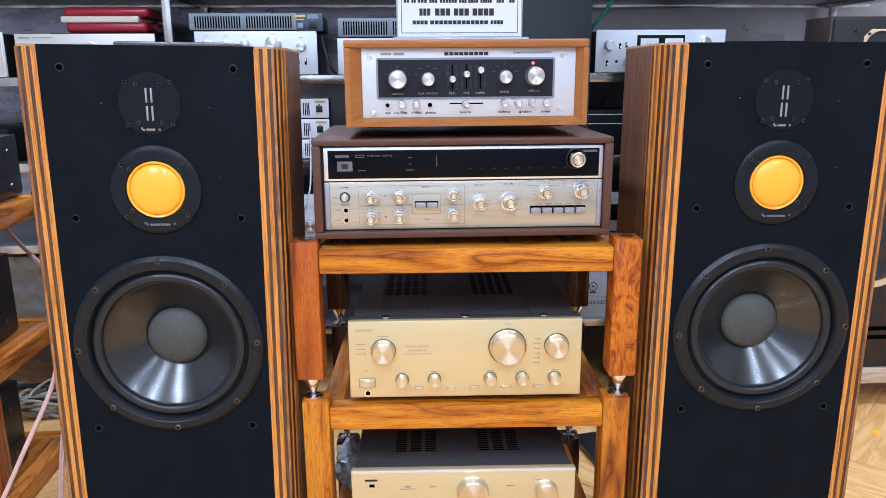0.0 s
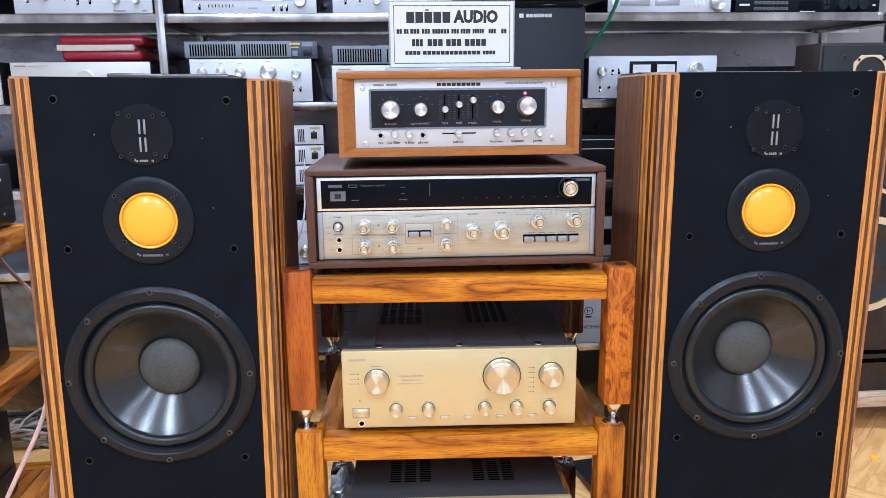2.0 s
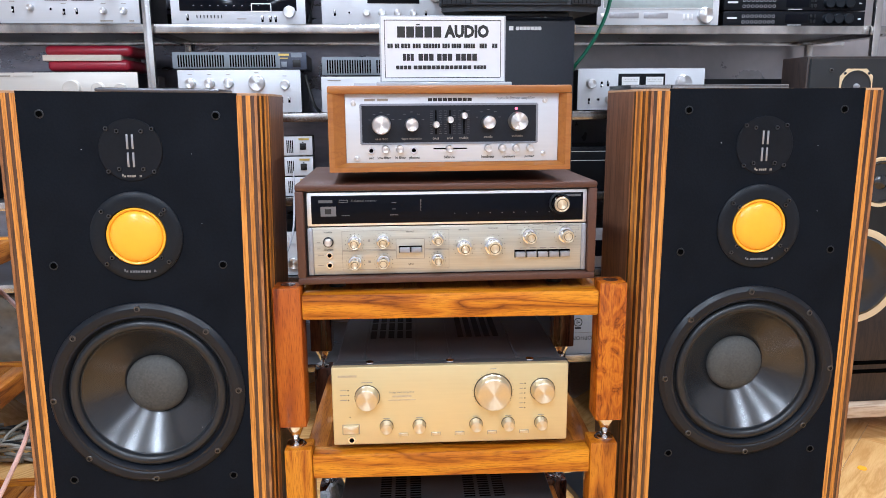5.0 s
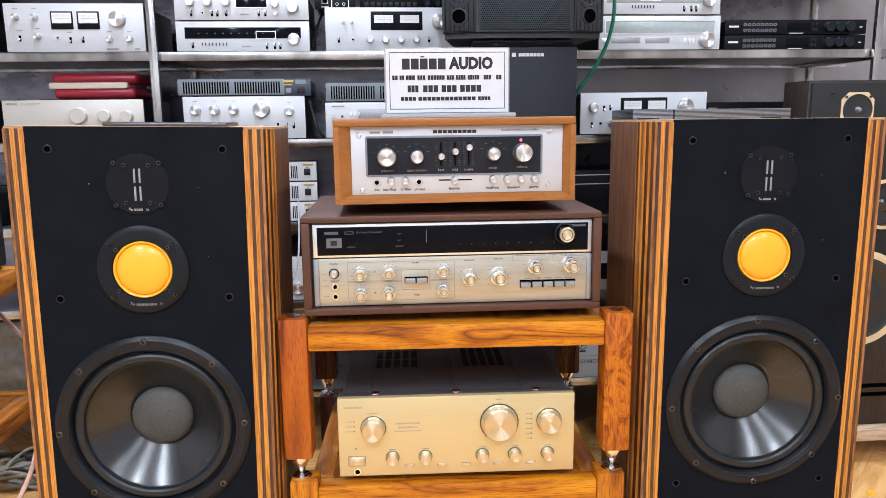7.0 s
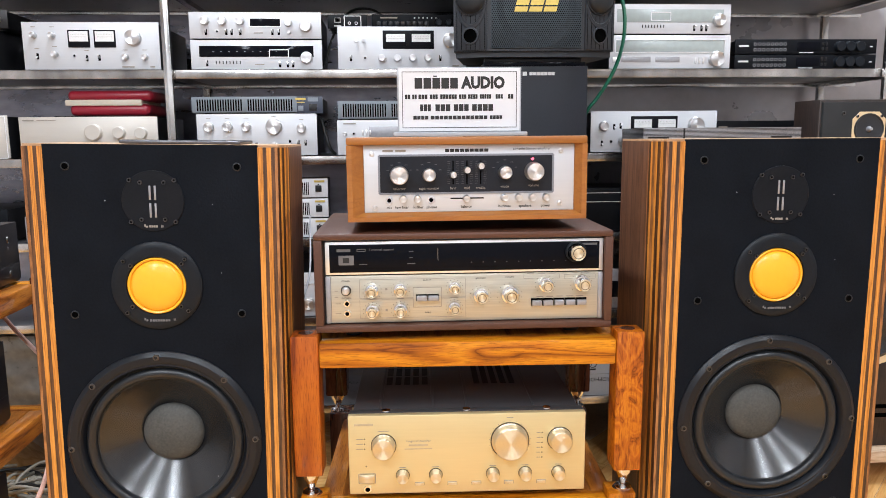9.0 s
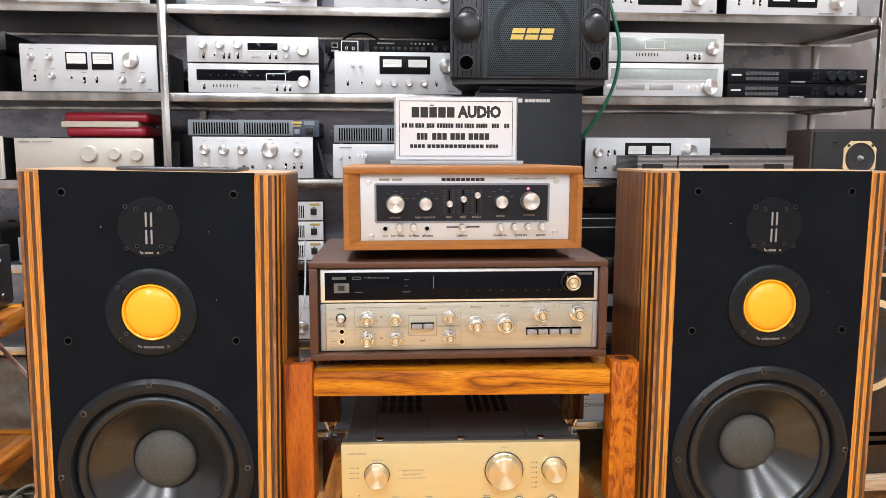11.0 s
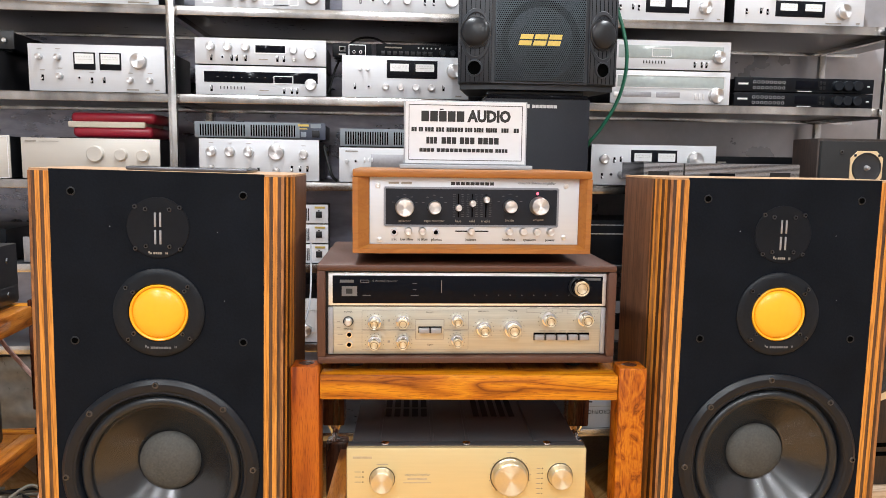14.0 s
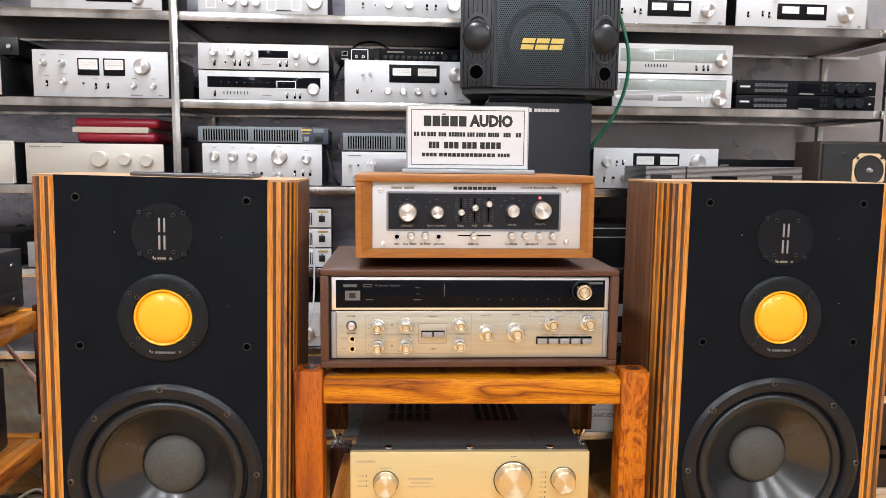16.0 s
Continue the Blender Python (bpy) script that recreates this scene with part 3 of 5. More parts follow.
    tw = part("tweeter", lathe([(0.0505, 0.002), (0.0505, -0.0012), (0.0495, -0.002), (0, -0.002)], 72), TWPLATE, t, "black round tweeter plate")
    tw.location = (0, 0, tz)
    slot = part("tweeter_slot", box(-0.0017, 0.0017, -0.0034, -0.001, -0.0118, 0.0118, 0.0008), SLATGREY, tw, "silvery slot")
    slot.location = (-0.0042, 0, 0.0135)
    for sx, sz in ((0.0042, 0.0135), (-0.0042, -0.0155), (0.0042, -0.0155)):
        share(slot, tw, pose(sx, 0, sz))
    s = screw_mesh(tw, 0.036, -0.002, 0.0345, 0.0036)
    for sx, sz in ((-0.036, 0.0345), (0.019, 0.0305), (-0.019, 0.0305), (0.036, -0.0345), (-0.036, -0.0345), (0.019, -0.0305), (-0.019, -0.0305)):
        share(s, tw, pose(sx, -0.002, sz))
    bars("badge_marks", [(-0.0145, -0.0405, 0.002, 0.004), (-0.0115, -0.0425, 0.003, 0.0028)] + letter_row(-0.0075, 0.0065, -0.042, 0.0036, 4) + [(0.0125, -0.042, 0.0013, 0.0036), (0.0145, -0.042, 0.0013, 0.0036)], -0.0023, GREYINK, tw)
    # grille sockets
    g = part("grille_socket", lathe([(0.0072, 0.001), (0.0070, -0.001), (0.0054, -0.0014), (0.005, -0.0003)], 20), RUBBER, t)
    hole = part("socket_hole", lathe([(0.0052, -0.0004), (0, -0.0004)], 18), HOLE, t, smooth=False)
    hole.location = (-0.1375, 0, 1.084)
    g.location = (-0.1375, 0, 1.084)
    for sx, sz in ((0.1375, 1.084), (-0.1375, 0.836), (0.1375, 0.836), (-0.1375, 0.449), (0.1375, 0.449), (-0.1375, 0.1), (0.1375, 0.1)):
        share(g, t, pose(sx, 0, sz))
        share(hole, t, pose(sx, 0, sz))
    # dust specks stuck to the paint
    bars("dust_speck", [(random.uniform(-hb, hb) * 0.9, random.uniform(0.3, 1.1), *[random.uniform(0.0006, 0.0013)] * 2) for _ in range(7)], -0.0003, WHITEINK, t)
    return t


LS_POSE = pose(-0.5022, 1.250, 0.0, 0, 1.0, -0.4)
RS_POSE = pose(0.5832, 1.240, 0.0, 0, 0.1, -1.9)
spk = floor_speaker(LS_POSE, "tall black speaker with zebra wood edges and yellow dome")
spk_b = copy_thing(spk, RS_POSE)
spk_b["label"] = "tall black zebra-edged speaker with yellow dome beside the rack"
for o in spk_b.children:
    if o.name.startswith(("midrange", "tweeter")):
        o.matrix_basis = pose(0, 0, -0.0045) @ o.matrix_basis


# ---- rosewood rack in stacked tiers ----
def rack_tier(m, width, depth, z_top, z_post0, beam, spiked, label, front, pw=0.05):
    """Four posts, four beams and a top board; heights in the tier's own space."""
    t = thing("rack_tier", m, label, "audio rack", "stacked rack tiers")
    hw = width / 2
    for sx in (-1, 1):
        for k, yy in enumerate((0.0, depth - pw)):
            x0 = -hw if sx < 0 else hw - pw
            # rear posts and the flat peg-hole discs take the shade-darkened wood
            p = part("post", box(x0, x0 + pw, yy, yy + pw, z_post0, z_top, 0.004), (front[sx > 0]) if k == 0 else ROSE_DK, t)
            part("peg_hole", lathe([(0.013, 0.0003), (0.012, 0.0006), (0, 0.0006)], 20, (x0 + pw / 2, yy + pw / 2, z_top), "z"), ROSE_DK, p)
            if spiked:
                part("spike", lathe([(0.017, 0.0), (0.017, -0.006), (0.012, -0.016), (0.005, -0.034), (0.003, -0.037)], 24, (x0 + pw / 2, yy + pw / 2, z_post0), "z"), CHROME, p, "polished steel spike")
                part("spike_cup", lathe([(0.0, -0.0368), (0.012, -0.0368), (0.016, -0.039), (0.016, -0.0425), (0.0, -0.0425)], 24, (x0 + pw / 2, yy + pw / 2, z_post0), "z"), CHROME, p, "polished steel cup")
    zb = z_top - 0.014
    part("front_beam", box(-hw + pw, hw - pw, 0.003, 0.043, zb - beam, zb, 0.004), ROSE_X, t)
    part("back_beam", box(-hw + pw, hw - pw, depth - 0.045, depth - 0.005, zb - beam, zb, 0.004), ROSE_X, t)
    for sx in (-1, 1):
        x0 = -hw + 0.033 if sx < 0 else hw - 0.073
        part("side_beam", box(x0, x0 + 0.04, 0.0435, depth - 0.0455, zb - beam, zb, 0.004), ROSE_Y, t)
    part("shelf_board", box(-hw + 0.0732, hw - 0.0732, 0.0435, depth - 0.0455, zb - 0.022, zb - 0.001), ROSE_Y, t)
    return t


RACK = pose(0.0375, 1.247, 0.0, 0, 0, -2.9)
rack_tier(RACK, 0.625, 0.46, 0.786, 0.525, 0.046, True, "top tier of glossy rosewood rack on steel spikes", (ROSE_Z, BURL_Z))
rack_tier(RACK, 0.612, 0.46, 0.4825, 0.2215, 0.046, True, "middle tier of glossy rosewood rack on steel spikes", (GOLD_Z, GOLD_Z))
rack_tier(RACK, 0.612, 0.46, 0.179, 0.0, 0.046, False, "bottom tier of glossy rosewood rack on floor", (GOLD_Z, GOLD_Z))

# second rack beside it, seen end on
RACK_B = pose(-1.187, 1.34, 0.0, 0, 0, 1.0)
rack_tier(RACK_B, 0.63, 0.42, 0.817, 0.556, 0.045, True, "top tier of second rosewood rack beside the speaker", (ROSE_Z, ROSE_Z), 0.045)
rack_tier(RACK_B, 0.63, 0.42, 0.514, 0.253, 0.045, True, "middle tier of second rosewood rack beside the speaker", (ROSE_Z, ROSE_Z), 0.045)
rack_tier(RACK_B, 0.63, 0.42, 0.21, 0.0, 0.045, False, "bottom tier of second rosewood rack on floor", (ROSE_Z, ROSE_Z), 0.045)


# ---- wood-cased amplifier on top ----
def wooden_amplifier(m):
    t = thing("amplifier", m, "silver-faced amplifier in tan wooden case", "amplifier")
    W, H, D = 0.416, 0.148, 0.33
    hw = W / 2
    part("case_top", box(-hw, hw, 0, D, H - 0.0135, H, 0.003), CASE_M, t, "tan wood top")
    sill = prism([(0.0, -0.004), (0.0, -0.0115), (0.012, -0.0185), (D, -0.0185), (D, -0.004)], -hw, hw)
    bmesh.ops.transform(sill, matrix=Matrix(((0, 0, 1, 0), (1, 0, 0, 0), (0, -1, 0, 0), (0, 0, 0, 1))), verts=sill.verts)
    part("case_bottom", sill, CASE_M, t, "tan wood bottom with sloped sill", smooth=False)
    for s, th in ((-1, 0.0282), (1, 0.0195)):
        part("case_side", prism([(s * hw, 0.0005), (s * (hw - 0.009), 0.0005), (s * (hw - th), 0.0125), (s * (hw - th), D), (s * hw, D)], 0.0115, H - 0.0134), CASE_M, t, "tan wood side with sloped inner edge", smooth=False)
    yf = 0.014
    part("chassis", box(-hw + 0.0285, hw - 0.0205, yf + 0.003, D - 0.02, 0.0195, H - 0.0145), DARK, t)
    part("faceplate", box(-0.1795, 0.1882, yf, yf + 0.003, 0.0187, 0.1343, 0.0006), FACE_M, t, "brushed silver faceplate")
    part("control_window", box(-0.1496, 0.1543, yf - 0.0012, yf + 0.001, 0.0509, 0.1166), NAVYBK, t, "black control panel")
    bars("window_rim", frame_bars(-0.1496, 0.1543, 0.0509, 0.1166, 0.0034), yf - 0.0013, BEVELGREY, t)
    yk = yf - 0.0012
    knob(t, -0.115, yk, 0.0827, 0.0155, 0.02, turn=0, mark=False)
    knob(t, -0.0634, yk, 0.0827, 0.0112, 0.017, turn=0, mark=False)
    knob(t, 0.069, yk, 0.0857, 0.0112, 0.017, turn=0, mark=False)
    knob(t, 0.12, yk, 0.0869, 0.0155, 0.02, turn=-20, mark=False)
    for x, z in ((-0.0216, 0.0827), (0.0026, 0.0907), (0.0267, 0.0975)):
        part("slider_slot", box(x - 0.0011, x + 0.0011, yk - 0.0005, yk + 0.001, 0.066, 0.107), HOLE, t, smooth=False)
        knob(t, x, yk, z, 0.0056, 0.013, mark=False, seg=20, name="slider_knob")
        bars("scale_marks", [(x + s * 0.0075, 0.0675 + 0.0038 * i, 0.0045, 0.0005) for i in range(11) for s in (-1, 1)], yk - 0.0002, DIMINK, t, 0.0002)
    lamp = part("pilot_lamp", lathe([(0.0026, 0.0005), (0.0022, -0.0012), (0, -0.002)], 14), LAMPRED, t, "small red pilot lamp")
    lamp.location = (0.1177, yk, 0.1085)
    for x, z in ((-0.115, 0.0827), (-0.0634, 0.0827), (0.069, 0.0857)):
        bars("dial_marks", [(x + 0.0215 * math.sin(a), z + 0.0215 * math.cos(a), 0.0045, 0.0009) for a in (-1.15, -0.6, 0.0, 0.6, 1.15)], yk - 0.0002, DIMINK, t, 0.0002)
    for x in (-0.133, -0.0603):
        jack(t, x, yf, 0.0395, 0.0058)
    for x in (-0.1086, -0.084, 0.0685, 0.0932, 0.1175, 0.142):
        knob(t, x, yf, 0.0415, 0.0064, 0.011, mark=False, seg=24)
    part("balance_slot", box(-0.0262, 0.0322, yf - 0.0004, yf + 0.001, 0.0405, 0.0427), HOLE, t, smooth=False)
    knob(t, 0.0013, yf, 0.0412, 0.006, 0.012, mark=False, seg=24, name="slider_knob")
    for x, z in ((-0.1616, 0.1195), (0.168, 0.1222), (-0.158, 0.0262), (0.167, 0.031)):
        o = part("corner_screw", lathe([(0.0048, 0.0005), (0.0044, -0.002), (0.002, -0.0026), (0.0016, -0.0012), (0, -0.0012)], 16), KNOB, t)
        o.location = (x, yf, z)
    for s, x, z in (("selector", -0.115, 0.0592), ("tape monitor", -0.0634, 0.0594), ("bass", -0.0216, 0.0594), ("mid", 0.0026, 0.0594), ("treble", 0.0267, 0.0594), ("mode", 0.069, 0.0612), ("volume", 0.12, 0.0625)):
        writing(s, 0.0066, x, yk - 0.0003, z, GREYINK, t)
    for s, x in (("mic", -0.133), ("low filter", -0.111), ("hi filter", -0.083), ("phones", -0.059), ("balance", 0.0013), ("loudness", 0.0685), ("speakers", 0.1055), ("power", 0.142)):
        writing(s, 0.0064, x, yf - 0.0003, 0.0268, INK, t, bold=0.0001)
    bars("brand_mark", [(0.0026 - 0.034 + 0.0085 * i, 0.1245, 0.0072, 0.0055) for i in range(9)], yf - 0.0002, INK, t)
    bars("model_mark", [(-0.134, 0.1245, 0.018, 0.0038), (-0.112, 0.1245, 0.018, 0.004)], yf - 0.0002, GREYINK, t)
    writing("console Stereo amplifier", 0.0068, 0.1165, yf - 0.0003, 0.1265, INK, t)
    for o in t.children:
        if not o.name.startswith(("case", "chassis", "faceplate")):
            o.location.x -= 0.0038
    for x in (-0.16, 0.16):
        for y in (0.04, D - 0.04):
            part("foot", lathe([(0.014, 0), (0.014, 0.005)], 16, (x, y, 0), "z"), RUBBER, t)
    return t


wooden_amplifier(pose(0.041, 1.268, 0.980, 0, 0, 0))


# ---- four-channel receiver ----
def receiver(m):
    t = thing("receiver", m, "champagne-faced vintage receiver in brown vinyl case", "receiver")
    W, H, D = 0.527, 0.176, 0.36
    hw = W / 2
    part("case_top", box(-hw, hw, 0, D, H - 0.012, H, 0.004), CASE_Q, t)
    part("case_bottom", box(-hw, hw, 0, D, 0.0, 0.0125, 0.003), CASE_Q, t)
    for s in (-1, 1):
        part("case_side", box(s * hw, s * (hw - 0.0145), 0.0008, D, 0.0122, H - 0.0118, 0.002), CASE_Q, t)
    y = 0.012
    part("chassis", box(-hw + 0.0148, hw - 0.0148, y + 0.004, D - 0.01, 0.013, H - 0.0122), DARK, t)
    part("dial_frame", box(-0.2445, 0.2475, y - 0.002, y + 0.004, 0.1022, 0.1605, 0.001), ALU, t, "bright aluminium dial frame")
    dial = part("dial_glass", box(-0.237, 0.2405, y - 0.0032, y, 0.1062, 0.1555, 0.0005), WINDOW, t, "black dial glass")
    yd = y - 0.0034
    part("faceplate", box(-0.2445, 0.2475, y, y + 0.004, 0.0148, 0.0998, 0.001), CHAMP, t, "brushed champagne faceplate")
    for x0, x1 in ((-0.2455, -0.236), (0.2395, 0.2485)):
        part("edge_strip", box(x0, x1, y - 0.003, y + 0.003, 0.0148, 0.0995, 0.002), SLATGREY, t)
    bars("tuning_pointer", [(-0.047, 0.137, 0.0007, 0.022)], yd, GREYINK, t)
    bars("dial_marks", [(0.012 + 0.021 * i, 0.1215, 0.002, 0.0012) for i in range(9)] + [(-0.094, 0.142, 0.008, 0.001), (-0.094, 0.131, 0.006, 0.001), (-0.094, 0.1205, 0.014, 0.0014), (-0.178, 0.1205, 0.014, 0.0012)], yd, DIMINK, dial)
    part("tuning_meter", box(-0.221, -0.1945, yd - 0.0004, yd + 0.001, 0.1195, 0.1365), SHEET, dial)
    bars("meter_eye", [(-0.208, 0.128, 0.011, 0.009)], yd - 0.0006, INK, dial)
    bars("brand_mark", [(-0.212, 0.1455, 0.024, 0.005), (0.222, 0.1505, 0.028, 0.004)] + frame_bars(-0.1885, -0.174, 0.1435, 0.1475, 0.001), yd, DIMINK, dial)
    writing("4 channel receiver", 0.006, -0.146, yd - 0.0002, 0.1462, DIMINK, dial)
    k = knob(t, 0.1976, y - 0.0034, 0.1372, 0.0138, 0.024, GOLDK, CHROME, mark=False)
    # flat dark ring paints the shade of a groove in the cap
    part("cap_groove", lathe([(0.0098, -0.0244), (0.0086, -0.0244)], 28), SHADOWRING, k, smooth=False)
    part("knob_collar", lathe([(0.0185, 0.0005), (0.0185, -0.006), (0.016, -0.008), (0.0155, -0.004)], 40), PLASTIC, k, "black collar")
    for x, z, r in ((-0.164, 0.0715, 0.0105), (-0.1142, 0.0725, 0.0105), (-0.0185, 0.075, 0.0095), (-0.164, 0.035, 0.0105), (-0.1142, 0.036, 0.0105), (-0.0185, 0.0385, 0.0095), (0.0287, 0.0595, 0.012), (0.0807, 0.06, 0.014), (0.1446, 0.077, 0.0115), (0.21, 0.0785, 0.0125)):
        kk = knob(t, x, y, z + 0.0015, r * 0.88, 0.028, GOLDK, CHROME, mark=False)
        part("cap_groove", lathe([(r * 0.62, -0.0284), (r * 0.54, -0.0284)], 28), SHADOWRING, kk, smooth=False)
        part("knob_skirt", lathe([(r * 1.2, 0.0005), (r * 1.18, -0.007), (r * 1.08, -0.009), (r * 0.88, -0.0095)], 32), CHROME, kk)
        bars("dial_marks", [(x + r * 1.55 * math.sin(a), z + r * 1.55 * math.cos(a), 0.0011, 0.0011) for a in [-2.2 + 0.44 * i for i in range(11)]], y - 0.0002, INK, t, 0.0002)
    sw = part("power_switch", lathe([(0.0092, 0.0005), (0.009, -0.002), (0.0075, -0.0026), (0.0072, -0.0006)], 28), INK, t, "black switch ring")
    sw.location = (-0.21, y, 0.0735)
    part("switch_cap", lathe([(0.0068, 0), (0.0066, -0.009), (0.005, -0.0105), (0, -0.0105)], 24), KNOB, sw)
    jack(t, -0.2085, y, 0.050, 0.0058)
    jack(t, -0.2085, y, 0.032, 0.0058)
    bars("outline", frame_bars(-0.186, 0.002, 0.0585, 0.0925, 0.0007) + frame_bars(-0.186, 0.002, 0.023, 0.0565, 0.0007) + frame_bars(0.106, 0.17, 0.0895, 0.0975, 0.0006) + frame_bars(0.179, 0.235, 0.0875, 0.0955, 0.0006), y - 0.0001, GREYINK, t, 0.0002)
    pad = part("switch_pad", box(-0.0915, -0.0415, y - 0.0006, y + 0.001, 0.0415, 0.077, 0.0003), CHAMP, t)
    bars("outline", frame_bars(-0.0915, -0.0415, 0.0415, 0.077, 0.0008), y - 0.0008, GREYINK, t, 0.0002)
    for x in (-0.0765, -0.0558):
        part("button_well", box(x - 0.0102, x + 0.0102, y - 0.0012, y + 0.0005, 0.0525, 0.0645), HOLE, t, smooth=False)
        button(t, x, y - 0.001, 0.0578, 0.0182, 0.0092, 0.008, SLATGREY)
    for x in (0.1292, 0.1494, 0.1696, 0.1898, 0.21):
        part("button_well", box(x - 0.0098, x + 0.0098, y - 0.0004, y + 0.0005, 0.0392, 0.0532), HOLE, t, smooth=False)
        button(t, x, y - 0.0002, 0.0452, 0.0172, 0.0095, 0.008, SLATGREY)
    for s, x, z in (("POWER", -0.21, 0.0905), ("PHONES", -0.21, 0.0595), ("FRONT", -0.0665, 0.0895), ("REAR", -0.0655, 0.031), ("BALANCE", 0.0285, 0.0915), ("VOLUME", 0.0805, 0.0928)):
        writing(s, 0.0042, x, y - 0.0003, z, INK, t)
    bars("small_print", [(0.118 + 0.02 * i, 0.0985 - 0.0005 * (i % 2), 0.012, 0.0014) for i in range(6)] + [(0.135 + 0.018 * i, 0.0562, 0.012, 0.0014) for i in range(5)] + [(-0.066, 0.072, 0.03, 0.0014), (-0.164, 0.0575, 0.012, 0.0018), (-0.114, 0.0575, 0.012, 0.0018), (-0.0185, 0.0575, 0.014, 0.0018), (-0.139, 0.075, 0.004, 0.004), (-0.139, 0.037, 0.004, 0.004), (-0.227, 0.073, 0.006, 0.0012), (-0.227, 0.062, 0.006, 0.0012), (-0.224, 0.05, 0.01, 0.0012), (-0.224, 0.032, 0.01, 0.0012)], y - 0.0001, GREYINK, t, 0.0002)
    for x in (-0.2, 0.2):
        for yy in (0.05, D - 0.05):
            part("foot", lathe([(0.017, 0), (0.015, -0.0145)], 16, (x, yy, 0), "z"), RUBBER, t)
    return t


receiver(pose(0.0345, 1.268, 0.7875, 0, 0, -1.3))


# ---- gold amplifiers ----
def gold_amplifier(m, label, upper):
    t = thing("gold_amplifier", m, label, "amplifier", "gold amplifiers in the rack")
    W, H, D = 0.433, 0.1515 if upper else 0.156, 0.37
    hw = W / 2
    part("faceplate", box(-hw, hw, 0, 0.014, 0.012, 0.012 + H, 0.003), GOLD, t, "satin gold faceplate")
    zt = 0.012 + H
    part("cover", box(-hw + 0.006, hw - 0.006, 0.0142, D, 0.016, zt - 0.003, 0.004), COVER, t, "black metal cover")
    if upper:
        part("top_trim", box(-hw + 0.001, hw - 0.001, 0.0143, 0.034, zt - 0.006, zt - 0.0005, 0.002), COVER, t)
        for x in (-0.148, 0.0, 0.148):
            o = part("cover_screw", lathe([(0.008, -0.001), (0.0075, 0.0012), (0.004, 0.002), (0, 0.001)], 20, (x, 0.024, zt), "z"), CHROME, t)
        for x in (-0.16, -0.062, 0.003, 0.128):
            part("cover_ridge", box(x - 0.003, x + 0.003, 0.036, D - 0.006, zt - 0.004, zt - 0.0005, 0.0008), COVER, t)
        for k in range(5):
            for r in range(3):
                x = -0.148 + 0.018 * k
                part("vent", box(x - 0.006, x + 0.006, 0.17 + 0.055 * r, 0.215 + 0.055 * r, zt - 0.0032, zt - 0.0022), PANELBK, t, smooth=False)
        for k in range(5):
            x = 0.03 + 0.018 * k
            part("vent", box(x - 0.006, x + 0.006, 0.17, 0.33, zt - 0.0032, zt - 0.0022), PANELBK, t, smooth=False)
        ks = ((-0.1525, 0.0938, 0.0205), (0.0776, 0.0986, 0.0315), (0.169, 0.1, 0.0205))
        for x, z, r in ks:
            kk = knob(t, x, 0, z + 0.012, r, 0.02, GOLDK, GOLDK, 56, mark=False)
            # bronze ring, its colour darkened for the shaded gap round the knob
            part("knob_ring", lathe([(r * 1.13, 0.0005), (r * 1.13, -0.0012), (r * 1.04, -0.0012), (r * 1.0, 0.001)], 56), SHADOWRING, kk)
        bars("dial_marks", [(0.0776 + 0.0375 * math.sin(a), 0.1106 + 0.0375 * math.cos(a), 0.0012, 0.0012) for a in [-2.4 + 0.3 * i for i in range(17)]], -0.0002, GREYINK, t, 0.0002)
        for x in (-0.1187, -0.0583, 0.0464, 0.106, 0.167):
            kk = knob(t, x, 0, 0.048, 0.0108, 0.016, GOLDK, GOLDK, mark=False)
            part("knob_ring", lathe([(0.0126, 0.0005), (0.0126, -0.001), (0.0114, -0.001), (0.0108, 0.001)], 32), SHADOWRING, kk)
        button(t, -0.1837, 0, 0.043, 0.027, 0.0145, 0.005, GOLDK, "power_button")
        bars("outline", frame_bars(-0.199, -0.1685, 0.034, 0.052, 0.0012), -0.0002, GREYINK, t, 0.0003)
        jack(t, -0.183, 0, 0.0225, 0.007)
        for x in (-0.088, -0.028, 0.016, 0.076, 0.136):
            button(t, x, 0, 0.0305, 0.016, 0.0052, 0.002, GOLDK)
            bars("outline", frame_bars(x - 0.0085, x + 0.0085, 0.0275, 0.0335, 0.0006), -0.0002, GREYINK, t, 0.0002)
        bars("indicator_dots", [(0.1365, 0.125 - 0.0095 * i, 0.002, 0.002) for i in range(6)] + [(-0.187, 0.119 - 0.0095 * i, 0.002, 0.002) for i in range(3)] + [(-0.185, 0.0665, 0.002, 0.002)], -0.0002, INK, t, 0.0003)
        bars("small_print", [(0.13, 0.125 - 0.0095 * i, 0.007, 0.001) for i in range(6)] + [(-0.196, 0.119 - 0.0095 * i, 0.012, 0.001) for i in range(3)] + [(-0.1525, 0.1335, 0.02, 0.001), (0.169, 0.134, 0.02, 0.001), (0.0776, 0.1545, 0.012, 0.001)] + [(x, 0.063, 0.012, 0.001) for x in (-0.1187, -0.0583, 0.0464, 0.106, 0.167)], -0.0002, GREYINK, t, 0.0002)
        bars("brand_mark", [(-0.188, 0.146, 0.034, 0.004), (-0.0895, 0.1055, 0.035, 0.0035), (-0.0895, 0.0985, 0.05, 0.002)], -0.0002, PALEINK, t, 0.0002)
        writing("Integrated Amplifier", 0.0056, -0.0895, -0.0003, 0.1135, GREYINK, t)
    else:
        part("silver_edge", box(-hw, hw, -0.0006, 0.0135, zt - 0.008, zt - 0.001, 0.002), ALU, t, "pale upper edge")
